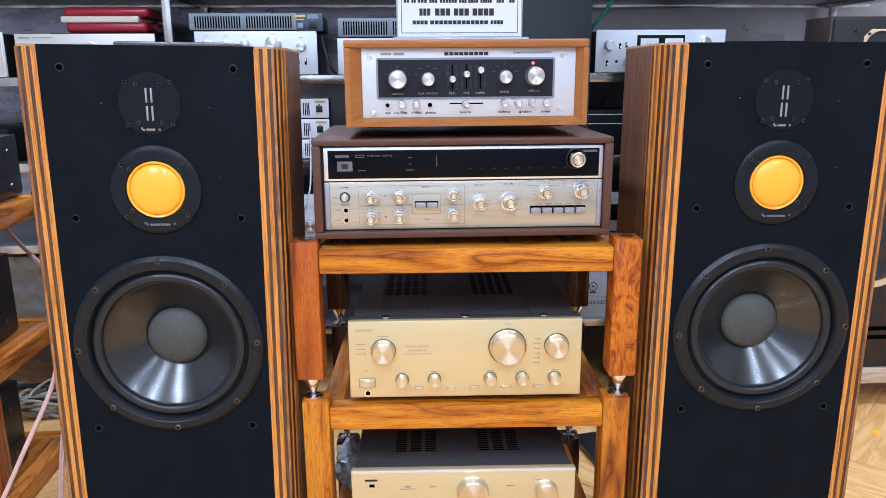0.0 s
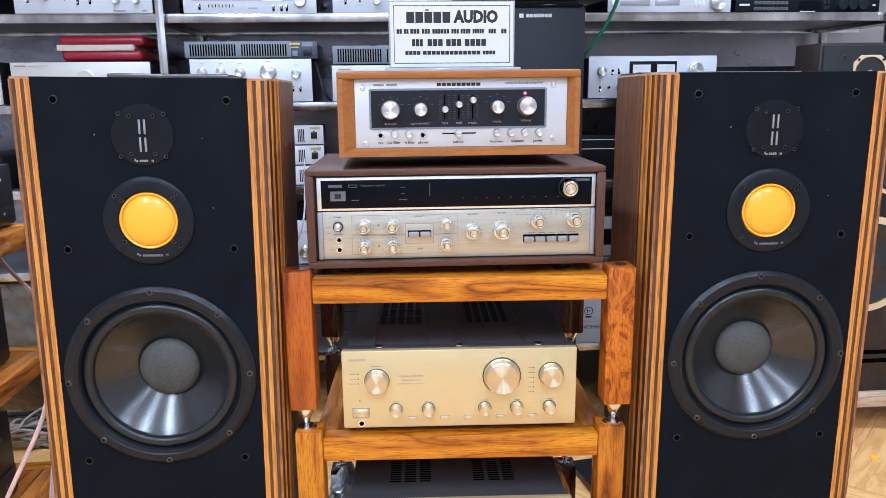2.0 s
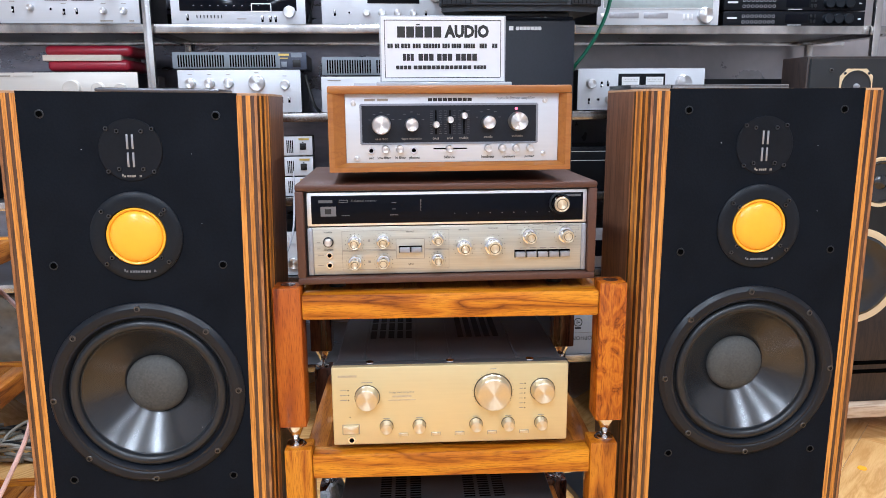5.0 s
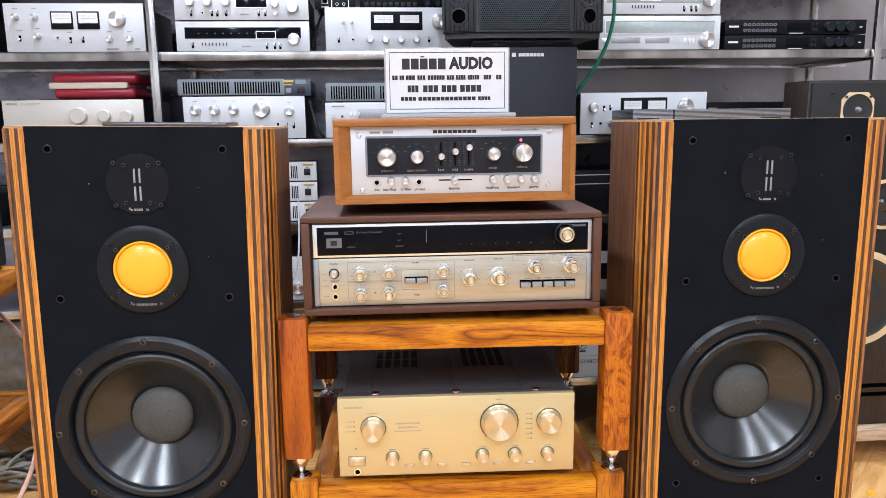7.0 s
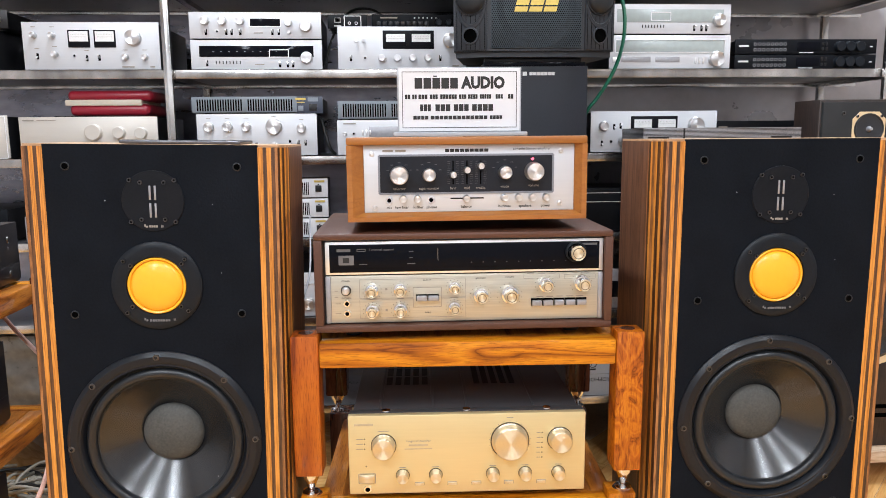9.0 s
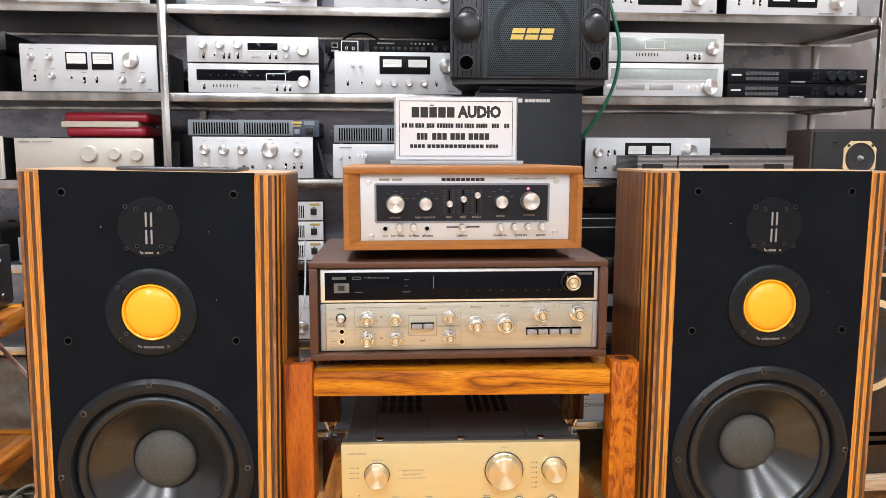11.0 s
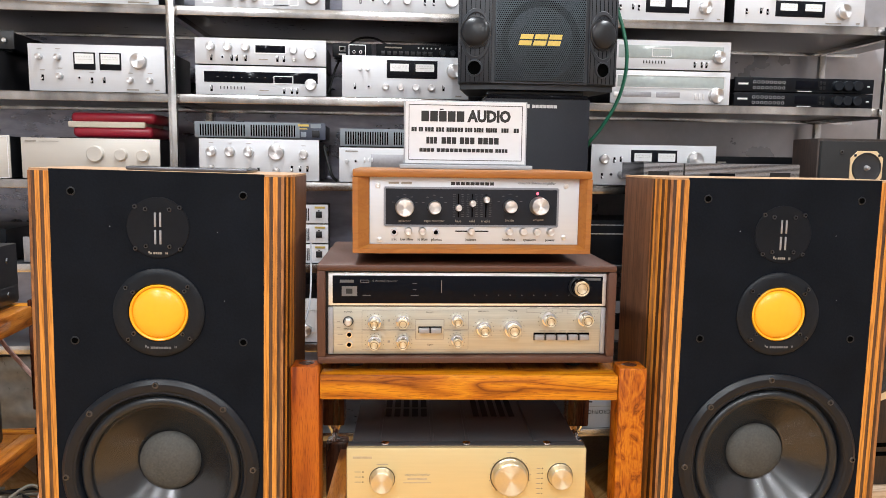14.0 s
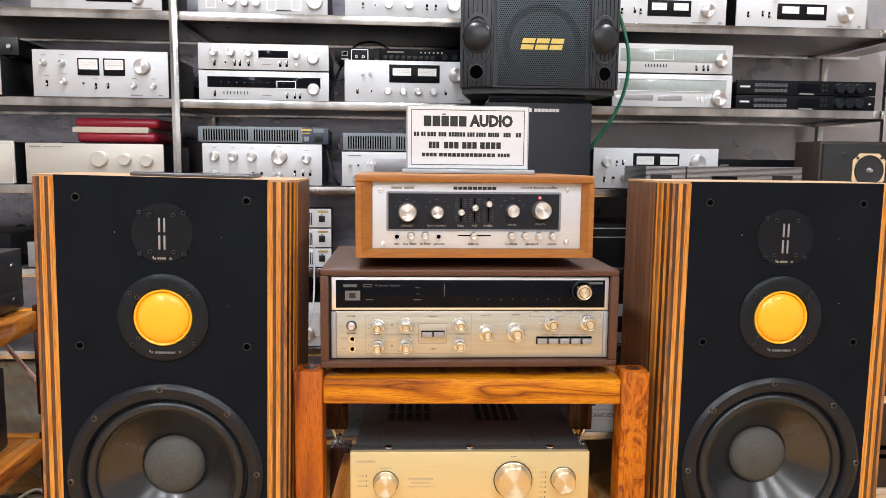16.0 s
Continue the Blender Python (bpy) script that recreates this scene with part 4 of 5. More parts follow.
        for cx in (-0.093, 0.075):
            for k in range(3):
                for r in range(10):
                    x = cx - 0.03 + 0.03 * k
                    part("vent", box(x - 0.011, x + 0.011, 0.075 + 0.009 * r, 0.079 + 0.009 * r, zt - 0.0032, zt - 0.0025), HOLE, t, smooth=False)
        knob(t, 0.018, 0, 0.012 + 0.108, 0.03, 0.02, GOLDK, GOLDK, 56, mark=False)
        knob(t, 0.16, 0, 0.012 + 0.108, 0.021, 0.018, GOLDK, GOLDK, 40, mark=False)
        knob(t, -0.165, 0, 0.012 + 0.06, 0.018, 0.018, GOLDK, GOLDK, 40, mark=False)
        part("display", box(-0.182, -0.172, -0.0008, 0.001, zt - 0.036, zt - 0.03), HOLE, t, smooth=False)
        bars("brand_mark", [(-0.178, zt - 0.0215, 0.024, 0.004)], -0.0002, INK, t, 0.0002)
        bars("small_print", [(-0.108, zt - 0.036, 0.012, 0.003), (-0.06, zt - 0.037, 0.014, 0.002), (0.09, zt - 0.037, 0.016, 0.002), (0.145, zt - 0.025, 0.014, 0.001), (-0.108, zt - 0.041, 0.03, 0.0015)], -0.0002, GREYINK, t, 0.0002)
    for x in (-0.17, 0.17):
        for yy in (0.05, D - 0.05):
            part("foot", lathe([(0.02, 0.0125), (0.019, 0.0)], 20, (x, yy, 0), "z"), RUBBER, t)
    return t


gold_amplifier(RACK @ pose(-0.001, 0.02, 0.4685, 0, 0, 0.4), "satin gold amplifier on the middle rack tier", True)
gold_amplifier(RACK @ pose(-0.005, 0.012, 0.165, 0, 0, 0.2), "satin gold amplifier with black vented cover, bottom tier", False)


# ---- shop sign in a clear holder ----
def table_sign(m):
    t = thing("table_sign", m, "white printed shop sign in clear acrylic holder", "sign")
    W, H = 0.227, 0.115
    part("backing", box(-W / 2 - 0.003, W / 2 + 0.003, 0.001, 0.004, 0.008, H + 0.012, 0.0008), ACRYL, t, "clear acrylic holder")
    part("paper", box(-W / 2, W / 2, -0.0008, 0.0008, 0.01, H + 0.01), PAPER, t, "white paper sheet", smooth=False)
    part("holder_foot", box(-W / 2 - 0.011, W / 2 + 0.012, -0.02, 0.045, 0.0, 0.008, 0.002), ACRYL, t, "clear acrylic foot")
    bars("border_line", frame_bars(-W / 2 + 0.0065, W / 2 - 0.0065, 0.0165, H + 0.0035, 0.0011), -0.001, INK, t)
    z = H + 0.0138
    bars("title_bar", letter_row(-0.084, -0.001, z - 0.031, 0.0195, 5, 0.14) + [(-0.046, z - 0.0182, 0.007, 0.0022)], -0.001, INK, t)
    writing("AUDIO", 0.0285, 0.0445, -0.0011, z - 0.031, INK, t, bold=0.0016, wide=0.88)

    def line(name, zc, h, words, k):
        bars(name, [r for x, w, c in words for r in letter_row((x - w / 2) * k, (x + w / 2) * k, zc, h, c, 0.15)], -0.001, INK, t)
    line("address_line", z - 0.0555, 0.0082, ((-0.0915, 0.01, 2), (-0.0795, 0.0085, 2), (-0.0645, 0.0165, 3), (-0.0455, 0.0145, 3), (-0.0195, 0.03, 6), (0.0055, 0.0135, 3), (0.0235, 0.0175, 4), (0.046, 0.0205, 5), (0.0705, 0.0135, 3), (0.091, 0.01, 2)), 1.06)
    line("number_line", z - 0.0757, 0.0125, ((-0.0545, 0.018, 3), (-0.0265, 0.025, 3), (0.003, 0.025, 3), (0.0375, 0.035, 4)), 1.17)
    line("web_line", z - 0.0938, 0.0068, ((-0.0605, 0.024, 4), (-0.0005, 0.09, 13), (0.0575, 0.02, 4)), 1.2)
    return t


table_sign(pose(0.0395, 1.40, 1.1285, 0, 0, 0))


# ---- steel shelving ----
LEVELS = [1.606, 1.339, 1.069, 0.803, 0.538, 0.232]
SH_Y0, SH_Y1 = 2.385, 2.86
shelf_unit = thing("steel_shelving", pose(0, SH_Y0, 0), "stainless steel shelving filled with stereo equipment", "shelving")
for z in LEVELS + [1.88]:
    b = part("shelf", box(-2.2, 1.78, 0.003, SH_Y1 - SH_Y0, z - 0.012, z, 0.001), SHEET, shelf_unit, "grey steel shelf")
    part("front_rail", box(-2.2, 1.78, -0.003, 0.0025, z - 0.026, z + 0.001, 0.001), STEEL, b, "bright stainless front rail")
    part("back_rail", box(-2.2, 1.78, SH_Y1 - SH_Y0 + 0.001, SH_Y1 - SH_Y0 + 0.006, z - 0.026, z + 0.001, 0.001), STEEL, b)
    for x in (-0.767, 0.43, 1.6):
        part("cross_rail", box(x - 0.012, x + 0.012, 0.02, SH_Y1 - SH_Y0 - 0.02, z - 0.03, z - 0.0125), STEEL, b)
for x in (-2.0, -0.767, 0.43, 1.562):
    for k, y in enumerate((-0.004, SH_Y1 - SH_Y0 - 0.02)):
        if k and x == 1.562:
            x = 1.625
        part("post", box(x - 0.0125, x + 0.0125, y - 0.018 if k == 0 else y, y - 0.0005 if k == 0 else y + 0.02, 0.0, 2.1, 0.002), STEEL, shelf_unit, "stainless steel upright")


for x0, x1 in ((-2.0, -0.78), (-0.754, 0.43)):
    part("back_panel", box(x0, x1, SH_Y1 - SH_Y0 + 0.008, SH_Y1 - SH_Y0 + 0.011, 0.2, 2.1), BACKSHEET, shelf_unit, "smudged dark steel back sheet", smooth=False)


def component(name, label, category, x0, x1, z0, h, d=0.3, face=None, feats=(), y=2.40, yaw=0.0, body=None):
    """A stereo unit: faceplate, dark cover and its controls. Places on the face run 0 to 1 from its lower corner."""
    w = x1 - x0
    t = thing(name, pose((x0 + x1) / 2, y, z0, 0, 0, yaw), label, category)
    f = 0.004 if h > 0.05 else 0.0015
    part("faceplate", box(-w / 2, w / 2, 0, 0.006, f, h, 0.001), face or SILVER, t)
    part("cover", box(-w / 2 + 0.006, w / 2 - 0.006, 0.0062, d, f, h - 0.003, 0.002), body or DARK, t, "dark metal cover")
    for fx in (-w * 0.4, w * 0.4):
        part("foot", lathe([(0.012, f), (0.012, 0)], 12, (fx, 0.04, 0), "z"), RUBBER, t)
        part("foot", lathe([(0.012, f), (0.012, 0)], 12, (fx, d - 0.04, 0), "z"), RUBBER, t)
    for ft in feats:
        kind, u, v = ft[0], (ft[1] - 0.5) * w, ft[2] * h
        if kind == "knob":
            knob(t, u, 0, v, ft[3] * w, 0.016 if ft[3] > 0.02 else 0.011, ft[4] if len(ft) > 4 else None, None, 28, mark=False)
        elif kind == "win":
            part("window", box(u - ft[3] * w / 2, u + ft[3] * w / 2, -0.001, 0.001, v - ft[4] * h / 2, v + ft[4] * h / 2, 0.0004), ft[5] if len(ft) > 5 else WINDOW, t)
        elif kind == "rim":
            bars("window_rim", frame_bars(u - ft[3] * w / 2, u + ft[3] * w / 2, v - ft[4] * h / 2, v + ft[4] * h / 2, 0.0022), -0.0014, ALU, t, 0.0006)
        elif kind == "meter":
            meter(t, u, -0.0005, v, ft[3] * w, ft[4] * h)
        elif kind == "lever":
            lever(t, u, 0, v, ft[3])
        elif kind == "jack":
            jack(t, u, 0, v, 0.005)
        elif kind == "btn":
            button(t, u, 0, v, ft[3] * w, ft[4] * h, 0.004, ft[5] if len(ft) > 5 else ALU)
        elif kind == "row":
            n, step = ft[3], ft[4] * w
            for i in range(n):
                button(t, u + step * i, 0, v, ft[5] * w, ft[6] * h, 0.003, ft[7] if len(ft) > 7 else SLATGREY)
        elif kind == "rings":
            n, step = ft[3], ft[4] * w
            for i in range(n):
                o = part("round_button", lathe([(0.0052, 0.0), (0.0052, -0.0012), (0.0038, -0.0012), (0.0036, 0.0)], 16), RINGGREY, t)
                o.location = (u + step * i, 0, v)
        elif kind == "ink":
            bars("small_print", [(u, v, ft[3] * w, ft[4] * h)], -0.0013, ft[5] if len(ft) > 5 else GREYINK, t, 0.0003)
        elif kind == "slats":
            n = ft[3]
            for i in range(n):
                sx = u + (i + 0.5) * ft[4] * w / n
                part("vent_slot", box(sx - ft[4] * w / n * 0.27, sx + ft[4] * w / n * 0.27, -0.0008, 0.001, v - ft[5] * h / 2, v + ft[5] * h / 2), HOLE, t, smooth=False)
    return t


def lab(*items):
    """Small printed captions over controls."""
    return tuple(("ink", u, v, 0.035, 0.012) for u, v in items)


METER_AMP = (("knob", 0.085, 0.73, 0.022), ("knob", 0.22, 0.73, 0.022), ("knob", 0.23, 0.34, 0.022), ("knob", 0.81, 0.68, 0.058), ("knob", 0.745, 0.28, 0.022), ("knob", 0.89, 0.28, 0.022), ("meter", 0.41, 0.66, 0.16, 0.36), ("meter", 0.6, 0.66, 0.16, 0.36), ("lever", 0.1, 0.3, False), ("lever", 0.46, 0.26, False), ("lever", 0.55, 0.27, True), ("jack", 0.37, 0.31), ("ink", 0.76, 0.08, 0.09, 0.025), ("ink", 0.94, 0.08, 0.035, 0.025)) + lab((0.085, 0.9), (0.22, 0.9), (0.23, 0.5), (0.1, 0.46), (0.745, 0.43), (0.89, 0.43), (0.46, 0.42))
PRE_AMP = (("knob", 0.12, 0.68, 0.032), ("knob", 0.25, 0.68, 0.032), ("knob", 0.385, 0.68, 0.032), ("knob", 0.75, 0.62, 0.029), ("knob", 0.88, 0.5, 0.044), ("win", 0.573, 0.63, 0.235, 0.3), ("rim", 0.573, 0.63, 0.235, 0.3), ("lever", 0.123, 0.28, True), ("lever", 0.277, 0.28, True), ("lever", 0.317, 0.28, True), ("lever", 0.383, 0.28, True), ("lever", 0.626, 0.28, True), ("lever", 0.675, 0.28, True), ("jack", 0.208, 0.3), ("knob", 0.753, 0.27, 0.014), ("ink", 0.52, 0.25, 0.07, 0.03))
TUNER = (("win", 0.5, 0.63, 0.87, 0.36), ("knob", 0.88, 0.42, 0.044), ("rim", 0.67, 0.56, 0.145, 0.24), ("row", 0.19, 0.27, 8, 0.026, 0.006, 0.1, INK), ("lever", 0.12, 0.24, True), ("lever", 0.675, 0.2, True), ("lever", 0.735, 0.2, True), ("lever", 0.775, 0.2, True), ("ink", 0.52, 0.2, 0.07, 0.03), ("row", 0.17, 0.62, 9, 0.06, 0.01, 0.015, SLATGREY))
zA, zB, zC, zD = LEVELS[:4]
S1 = "silver amplifier with two meters on a steel shelf"
# middle shelf row
component("amplifier", S1, "amplifier", -1.205, -0.797, zB, 0.146, 0.33, SILVER, METER_AMP)
component("tuner", "slim silver tuner with dark dial under amplifier", "tuner", -0.704, -0.298, zB, 0.093, 0.3, SILVER, TUNER)
component("preamplifier", "slim silver amplifier stacked on a tuner", "amplifier", -0.704, -0.298, zB + 0.0935, 0.084, 0.3, SILVER, PRE_AMP)
METER_B = (("win", 0.55, 0.7, 0.4, 0.42, PANELBK), ("meter", 0.45, 0.7, 0.17, 0.3), ("meter", 0.65, 0.7, 0.17, 0.3), ("knob", 0.88, 0.68, 0.055), ("knob", 0.14, 0.68, 0.013), ("knob", 0.2, 0.68, 0.013), ("lever", 0.1, 0.28, True), ("jack", 0.21, 0.28), ("knob", 0.34, 0.28, 0.026), ("knob", 0.46, 0.28, 0.026), ("knob", 0.58, 0.28, 0.026), ("knob", 0.7, 0.28, 0.026), ("lever", 0.8, 0.28, True), ("ink", 0.92, 0.1, 0.05, 0.025))
component("amplifier", "silver amplifier with two meters below small black boxes", "amplifier", -0.248, 0.158, zB, 0.135, 0.33, SILVER, METER_B)
component("effects_box", "small black processor with knobs on an amplifier", "processor", -0.14, 0.135, zB + 0.1355, 0.043, 0.2, PANELBK, (("row", 0.08, 0.35, 9, 0.07, 0.045, 0.28, DARK), ("ink", 0.2, 0.75, 0.2, 0.1, GREYINK), ("row", 0.5, 0.75, 6, 0.05, 0.015, 0.1, WHITEINK), ("knob", 0.78, 0.4, 0.035, PLASTIC), ("knob", 0.9, 0.4, 0.035, PLASTIC)), y=2.44)
component("adapter_box", "small black box with printed ring on amplifier", "processor", -0.282, -0.155, zB + 0.1355, 0.045, 0.14, PLASTIC, (("ink", 0.25, 0.6, 0.16, 0.36, WHITEINK), ("ink", 0.25, 0.6, 0.12, 0.26, INK), ("ink", 0.25, 0.22, 0.18, 0.1, WHITEINK), ("jack", 0.55, 0.4), ("jack", 0.72, 0.4), ("rim", 0.63, 0.5, 0.42, 0.8)), y=2.46)
component("tuner", "silver tuner with pale dial on a steel shelf", "tuner", 0.628, 1.034, zB, 0.11, 0.32, SILVER, (("win", 0.5, 0.68, 0.9, 0.36, PALEGLASS), ("rim", 0.5, 0.68, 0.9, 0.36), ("win", 0.22, 0.3, 0.24, 0.16, SLATGREY), ("win", 0.48, 0.3, 0.2, 0.16, SLATGREY), ("row", 0.71, 0.27, 3, 0.034, 0.014, 0.16, ALU), ("knob", 0.885, 0.3, 0.062), ("btn", 0.05, 0.3, 0.05, 0.12)))
component("tuner", "slim silver tuner stacked on another tuner", "tuner", 0.626, 1.03, zB + 0.1105, 0.097, 0.3, SILVER, (("win", 0.5, 0.62, 0.88, 0.42, PALEGLASS), ("rim", 0.42, 0.6, 0.16, 0.26), ("row", 0.27, 0.28, 8, 0.025, 0.006, 0.1, INK), ("lever", 0.7, 0.22, True), ("lever", 0.76, 0.22, True), ("lever", 0.8, 0.22, True), ("knob", 0.9, 0.48, 0.05)))
for k in range(2):
    component("signal_processor", "black rack processor with round buttons and knobs", "processor", 1.052, 1.536, zB + 0.0495 * k, 0.048, 0.22, PANELBK, (("rings", 0.14, 0.68, 8, 0.03), ("rings", 0.14, 0.3, 8, 0.03), ("ink", 0.06, 0.55, 0.07, 0.12, WHITEINK), ("win", 0.515, 0.52, 0.16, 0.56), ("row", 0.615, 0.7, 2, 0.025, 0.015, 0.2, DARK), ("row", 0.615, 0.35, 2, 0.025, 0.015, 0.2, DARK), ("knob", 0.73, 0.5, 0.034, PLASTIC), ("knob", 0.8, 0.5, 0.034, PLASTIC), ("knob", 0.87, 0.5, 0.034, PLASTIC), ("ink", 0.5, 0.1, 0.1, 0.05, WHITEINK), ("ink", 0.96, 0.5, 0.02, 0.08, WHITEINK)), yaw=-1.0)
# lower visible row
component("amplifier", "champagne amplifier with round knobs under red case", "amplifier", -1.24, -0.82, zC, 0.13, 0.32, CREAM, (("knob", 0.535, 0.63, 0.06, CREAM), ("knob", 0.72, 0.62, 0.044, CREAM), ("knob", 0.88, 0.6, 0.044, CREAM), ("ink", 0.07, 0.92, 0.08, 0.03), ("knob", 0.35, 0.18, 0.024, CREAM), ("knob", 0.445, 0.18, 0.024, CREAM), ("knob", 0.64, 0.18, 0.024, CREAM), ("btn", 0.08, 0.18, 0.055, 0.06, CREAM), ("jack", 0.185, 0.18), ("btn", 0.245, 0.18, 0.018, 0.04), ("btn", 0.29, 0.18, 0.018, 0.04), ("ink", 0.2, 0.92, 0.14, 0.012)))
component("amplifier", "silver amplifier with a row of knobs on shelf", "amplifier", -0.699, -0.322, zC, 0.136, 0.32, SILVER, (("knob", 0.1, 0.7, 0.04), ("knob", 0.255, 0.7, 0.04), ("knob", 0.41, 0.7, 0.04), ("knob", 0.64, 0.7, 0.066), ("knob", 0.87, 0.66, 0.038), ("knob", 0.1, 0.3, 0.03), ("lever", 0.84, 0.32, True), ("lever", 0.9, 0.32, True), ("btn", 0.42, 0.3, 0.02, 0.07, INK), ("btn", 0.49, 0.3, 0.02, 0.07, INK), ("knob", 0.64, 0.26, 0.03), ("lever", 0.77, 0.32, False)) + lab((0.1, 0.9), (0.255, 0.9), (0.41, 0.9), (0.64, 0.94), (0.87, 0.86)))
VENT = (("slats", 0.035, 0.5, 18, 0.35, 0.68), ("slats", 0.42, 0.5, 18, 0.35, 0.68), ("win", 0.9, 0.5, 0.2, 1.0, VENTDARK), ("ink", 0.83, 0.85, 0.08, 0.12, GOLDINK), ("ink", 0.83, 0.65, 0.06, 0.06, GOLDINK), ("btn", 0.83, 0.3, 0.04, 0.3, VENTGREY), ("btn", 0.925, 0.35, 0.06, 0.42, DARK), ("ink", 0.925, 0.82, 0.08, 0.24, VENTGREY))
component("power_amplifier", "blue-grey vented amplifier stacked on silver amplifier", "amplifier", -0.711, -0.301, zC + 0.1365, 0.053, 0.26, VENTGREY, VENT)
component("power_amplifier", "blue-grey vented amplifier on a silver deck", "amplifier", -0.254, 0.15, zC + 0.1145, 0.06, 0.26, VENTGREY, VENT)
component("amplifier", "silver deck with small knobs behind the sign", "amplifier", -0.258, 0.15, zC, 0.114, 0.3, SILVER, (("knob", 0.06, 0.62, 0.014), ("jack", 0.13, 0.62), ("row", 0.2, 0.66, 3, 0.03, 0.012, 0.12, ALU), ("ink", 0.1, 0.9, 0.1, 0.03), ("win", 0.4, 0.62, 0.3, 0.4, SLATGREY), ("knob", 0.12, 0.25, 0.03), ("knob", 0.3, 0.25, 0.03)))
component("amplifier", S1, "amplifier", 0.572, 1.0, zC, 0.137, 0.33, SILVER, (("knob", 0.1, 0.65, 0.036), ("lever", 0.185, 0.63, False), ("lever", 0.235, 0.65, True), ("win", 0.5, 0.66, 0.37, 0.44, PANELBK), ("meter", 0.41, 0.66, 0.16, 0.34), ("meter", 0.6, 0.66, 0.16, 0.34), ("knob", 0.83, 0.66, 0.06), ("lever", 0.09, 0.24, False), ("jack", 0.16, 0.28), ("knob", 0.245, 0.27, 0.03), ("knob", 0.36, 0.27, 0.03)))
component("cassette_deck", "black low deck at the back of the shelf", "deck", 1.03, 1.42, zC, 0.105, 0.25, PANELBK, (("ink", 0.1, 0.8, 0.08, 0.05, GREYINK),), y=2.5)
component("amplifier", "pale amplifier at the shelf's far end", "amplifier", -1.66, -1.274, zC, 0.136, 0.32, CREAM, (("knob", 0.8, 0.5, 0.08, CREAM), ("knob", 0.5, 0.5, 0.05, CREAM), ("rim", 0.5, 0.5, 0.97, 0.94)))
component("cassette_deck", "black deck with a cream front edge", "deck", -1.68, -1.287, zB, 0.128, 0.3, CREAM, (("win", 0.4, 0.5, 0.7, 0.6),), y=2.37, body=DARK)
component("equalizer", "black box stacked on a pale deck", "processor", -1.63, -1.262, zB + 0.1285, 0.06, 0.28, DARK, (("knob", 0.93, 0.5, 0.02),), y=2.44)
# top row, mostly cut off above
component("amplifier", "silver amplifier with dark window on top shelf", "amplifier", -1.2, -0.81, zA, 0.14, 0.32, SILVER, (("win", 0.6, 0.34, 0.36, 0.3), ("knob", 0.82, 0.26, 0.042), ("ink", 0.85, 0.07, 0.16, 0.03), ("knob", 0.17, 0.25, 0.02), ("knob", 0.25, 0.25, 0.02), ("knob", 0.3, 0.7, 0.04), ("knob", 0.6, 0.75, 0.04)))
component("cassette_deck", "silver cassette deck with keys on top shelf", "deck", -0.7, -0.3, zA, 0.14, 0.3, SILVER, (("rim", 0.1, 0.3, 0.07, 0.36), ("jack", 0.19, 0.28), ("knob", 0.26, 0.25, 0.03), ("knob", 0.36, 0.25, 0.03), ("knob", 0.45, 0.25, 0.03), ("rim", 0.66, 0.3, 0.26, 0.4), ("rim", 0.66, 0.3, 0.12, 0.4), ("knob", 0.9, 0.3, 0.06), ("win", 0.4, 0.75, 0.6, 0.3)))
component("amplifier", "silver amplifier with toggles on top shelf", "amplifier", -0.246, 0.16, zA, 0.14, 0.32, SILVER, (("lever", 0.14, 0.26, False), ("jack", 0.235, 0.27), ("knob", 0.34, 0.28, 0.03), ("knob", 0.5, 0.28, 0.03), ("lever", 0.64, 0.26, False), ("lever", 0.71, 0.26, False), ("knob", 0.85, 0.3, 0.05), ("win", 0.5, 0.75, 0.5, 0.3)))
for x0, x1 in ((0.615, 1.0), (1.035, 1.485)):
    component("amplifier", S1, "amplifier", x0, x1, zA, 0.15, 0.33, SILVER, (("win", 0.5, 0.36, 0.38, 0.34, PANELBK), ("meter", 0.41, 0.36, 0.15, 0.26), ("meter", 0.6, 0.36, 0.15, 0.26), ("knob", 0.83, 0.32, 0.055), ("lever", 0.09, 0.28, False), ("lever", 0.2, 0.3, True), ("lever", 0.25, 0.28, False), ("ink", 0.76, 0.07, 0.12, 0.025), ("ink", 0.95, 0.08, 0.03, 0.03), ("knob", 0.3, 0.75, 0.025)))
# stack of small white units and dim units on lower shelves
for k in range(3):
    component("mini_amplifier", "small white vented amplifier in a stack", "amplifier", -0.46, -0.294, zD + 0.065 * k, 0.0645, 0.16, CARD, (("slats", 0.5, 0.5, 4, 0.14, 0.62), ("btn", 0.82, 0.5, 0.12, 0.32, DARK), ("ink", 0.84, 0.86, 0.2, 0.1, GOLDINK), ("ink", 0.82, 0.7, 0.03, 0.05, INK), ("slats", 0.05, 0.5, 10, 0.38, 0.62)))
component("amplifier", "white amplifier low on the shelf", "amplifier", -0.72, -0.33, LEVELS[4], 0.15, 0.3, SILVER, (("rim", 0.5, 0.5, 0.97, 0.5), ("knob", 0.9, 0.3, 0.05)))
component("amplifier", "black amplifier on a lower shelf", "amplifier", 0.5, 0.95, zD, 0.15, 0.3, PANELBK, (("rim", 0.5, 0.8, 0.97, 0.2),))
component("amplifier", "grey amplifier on a lower shelf", "amplifier", 0.52, 0.95, LEVELS[4], 0.14, 0.3, SLATGREY, (("win", 0.5, 0.5, 0.6, 0.4),))
component("speaker_unit", "small silver unit on a lower shelf", "unit", -1.25, -1.15, zD, 0.085, 0.16, SLATGREY, (("knob", 0.55, 0.25, 0.06),))
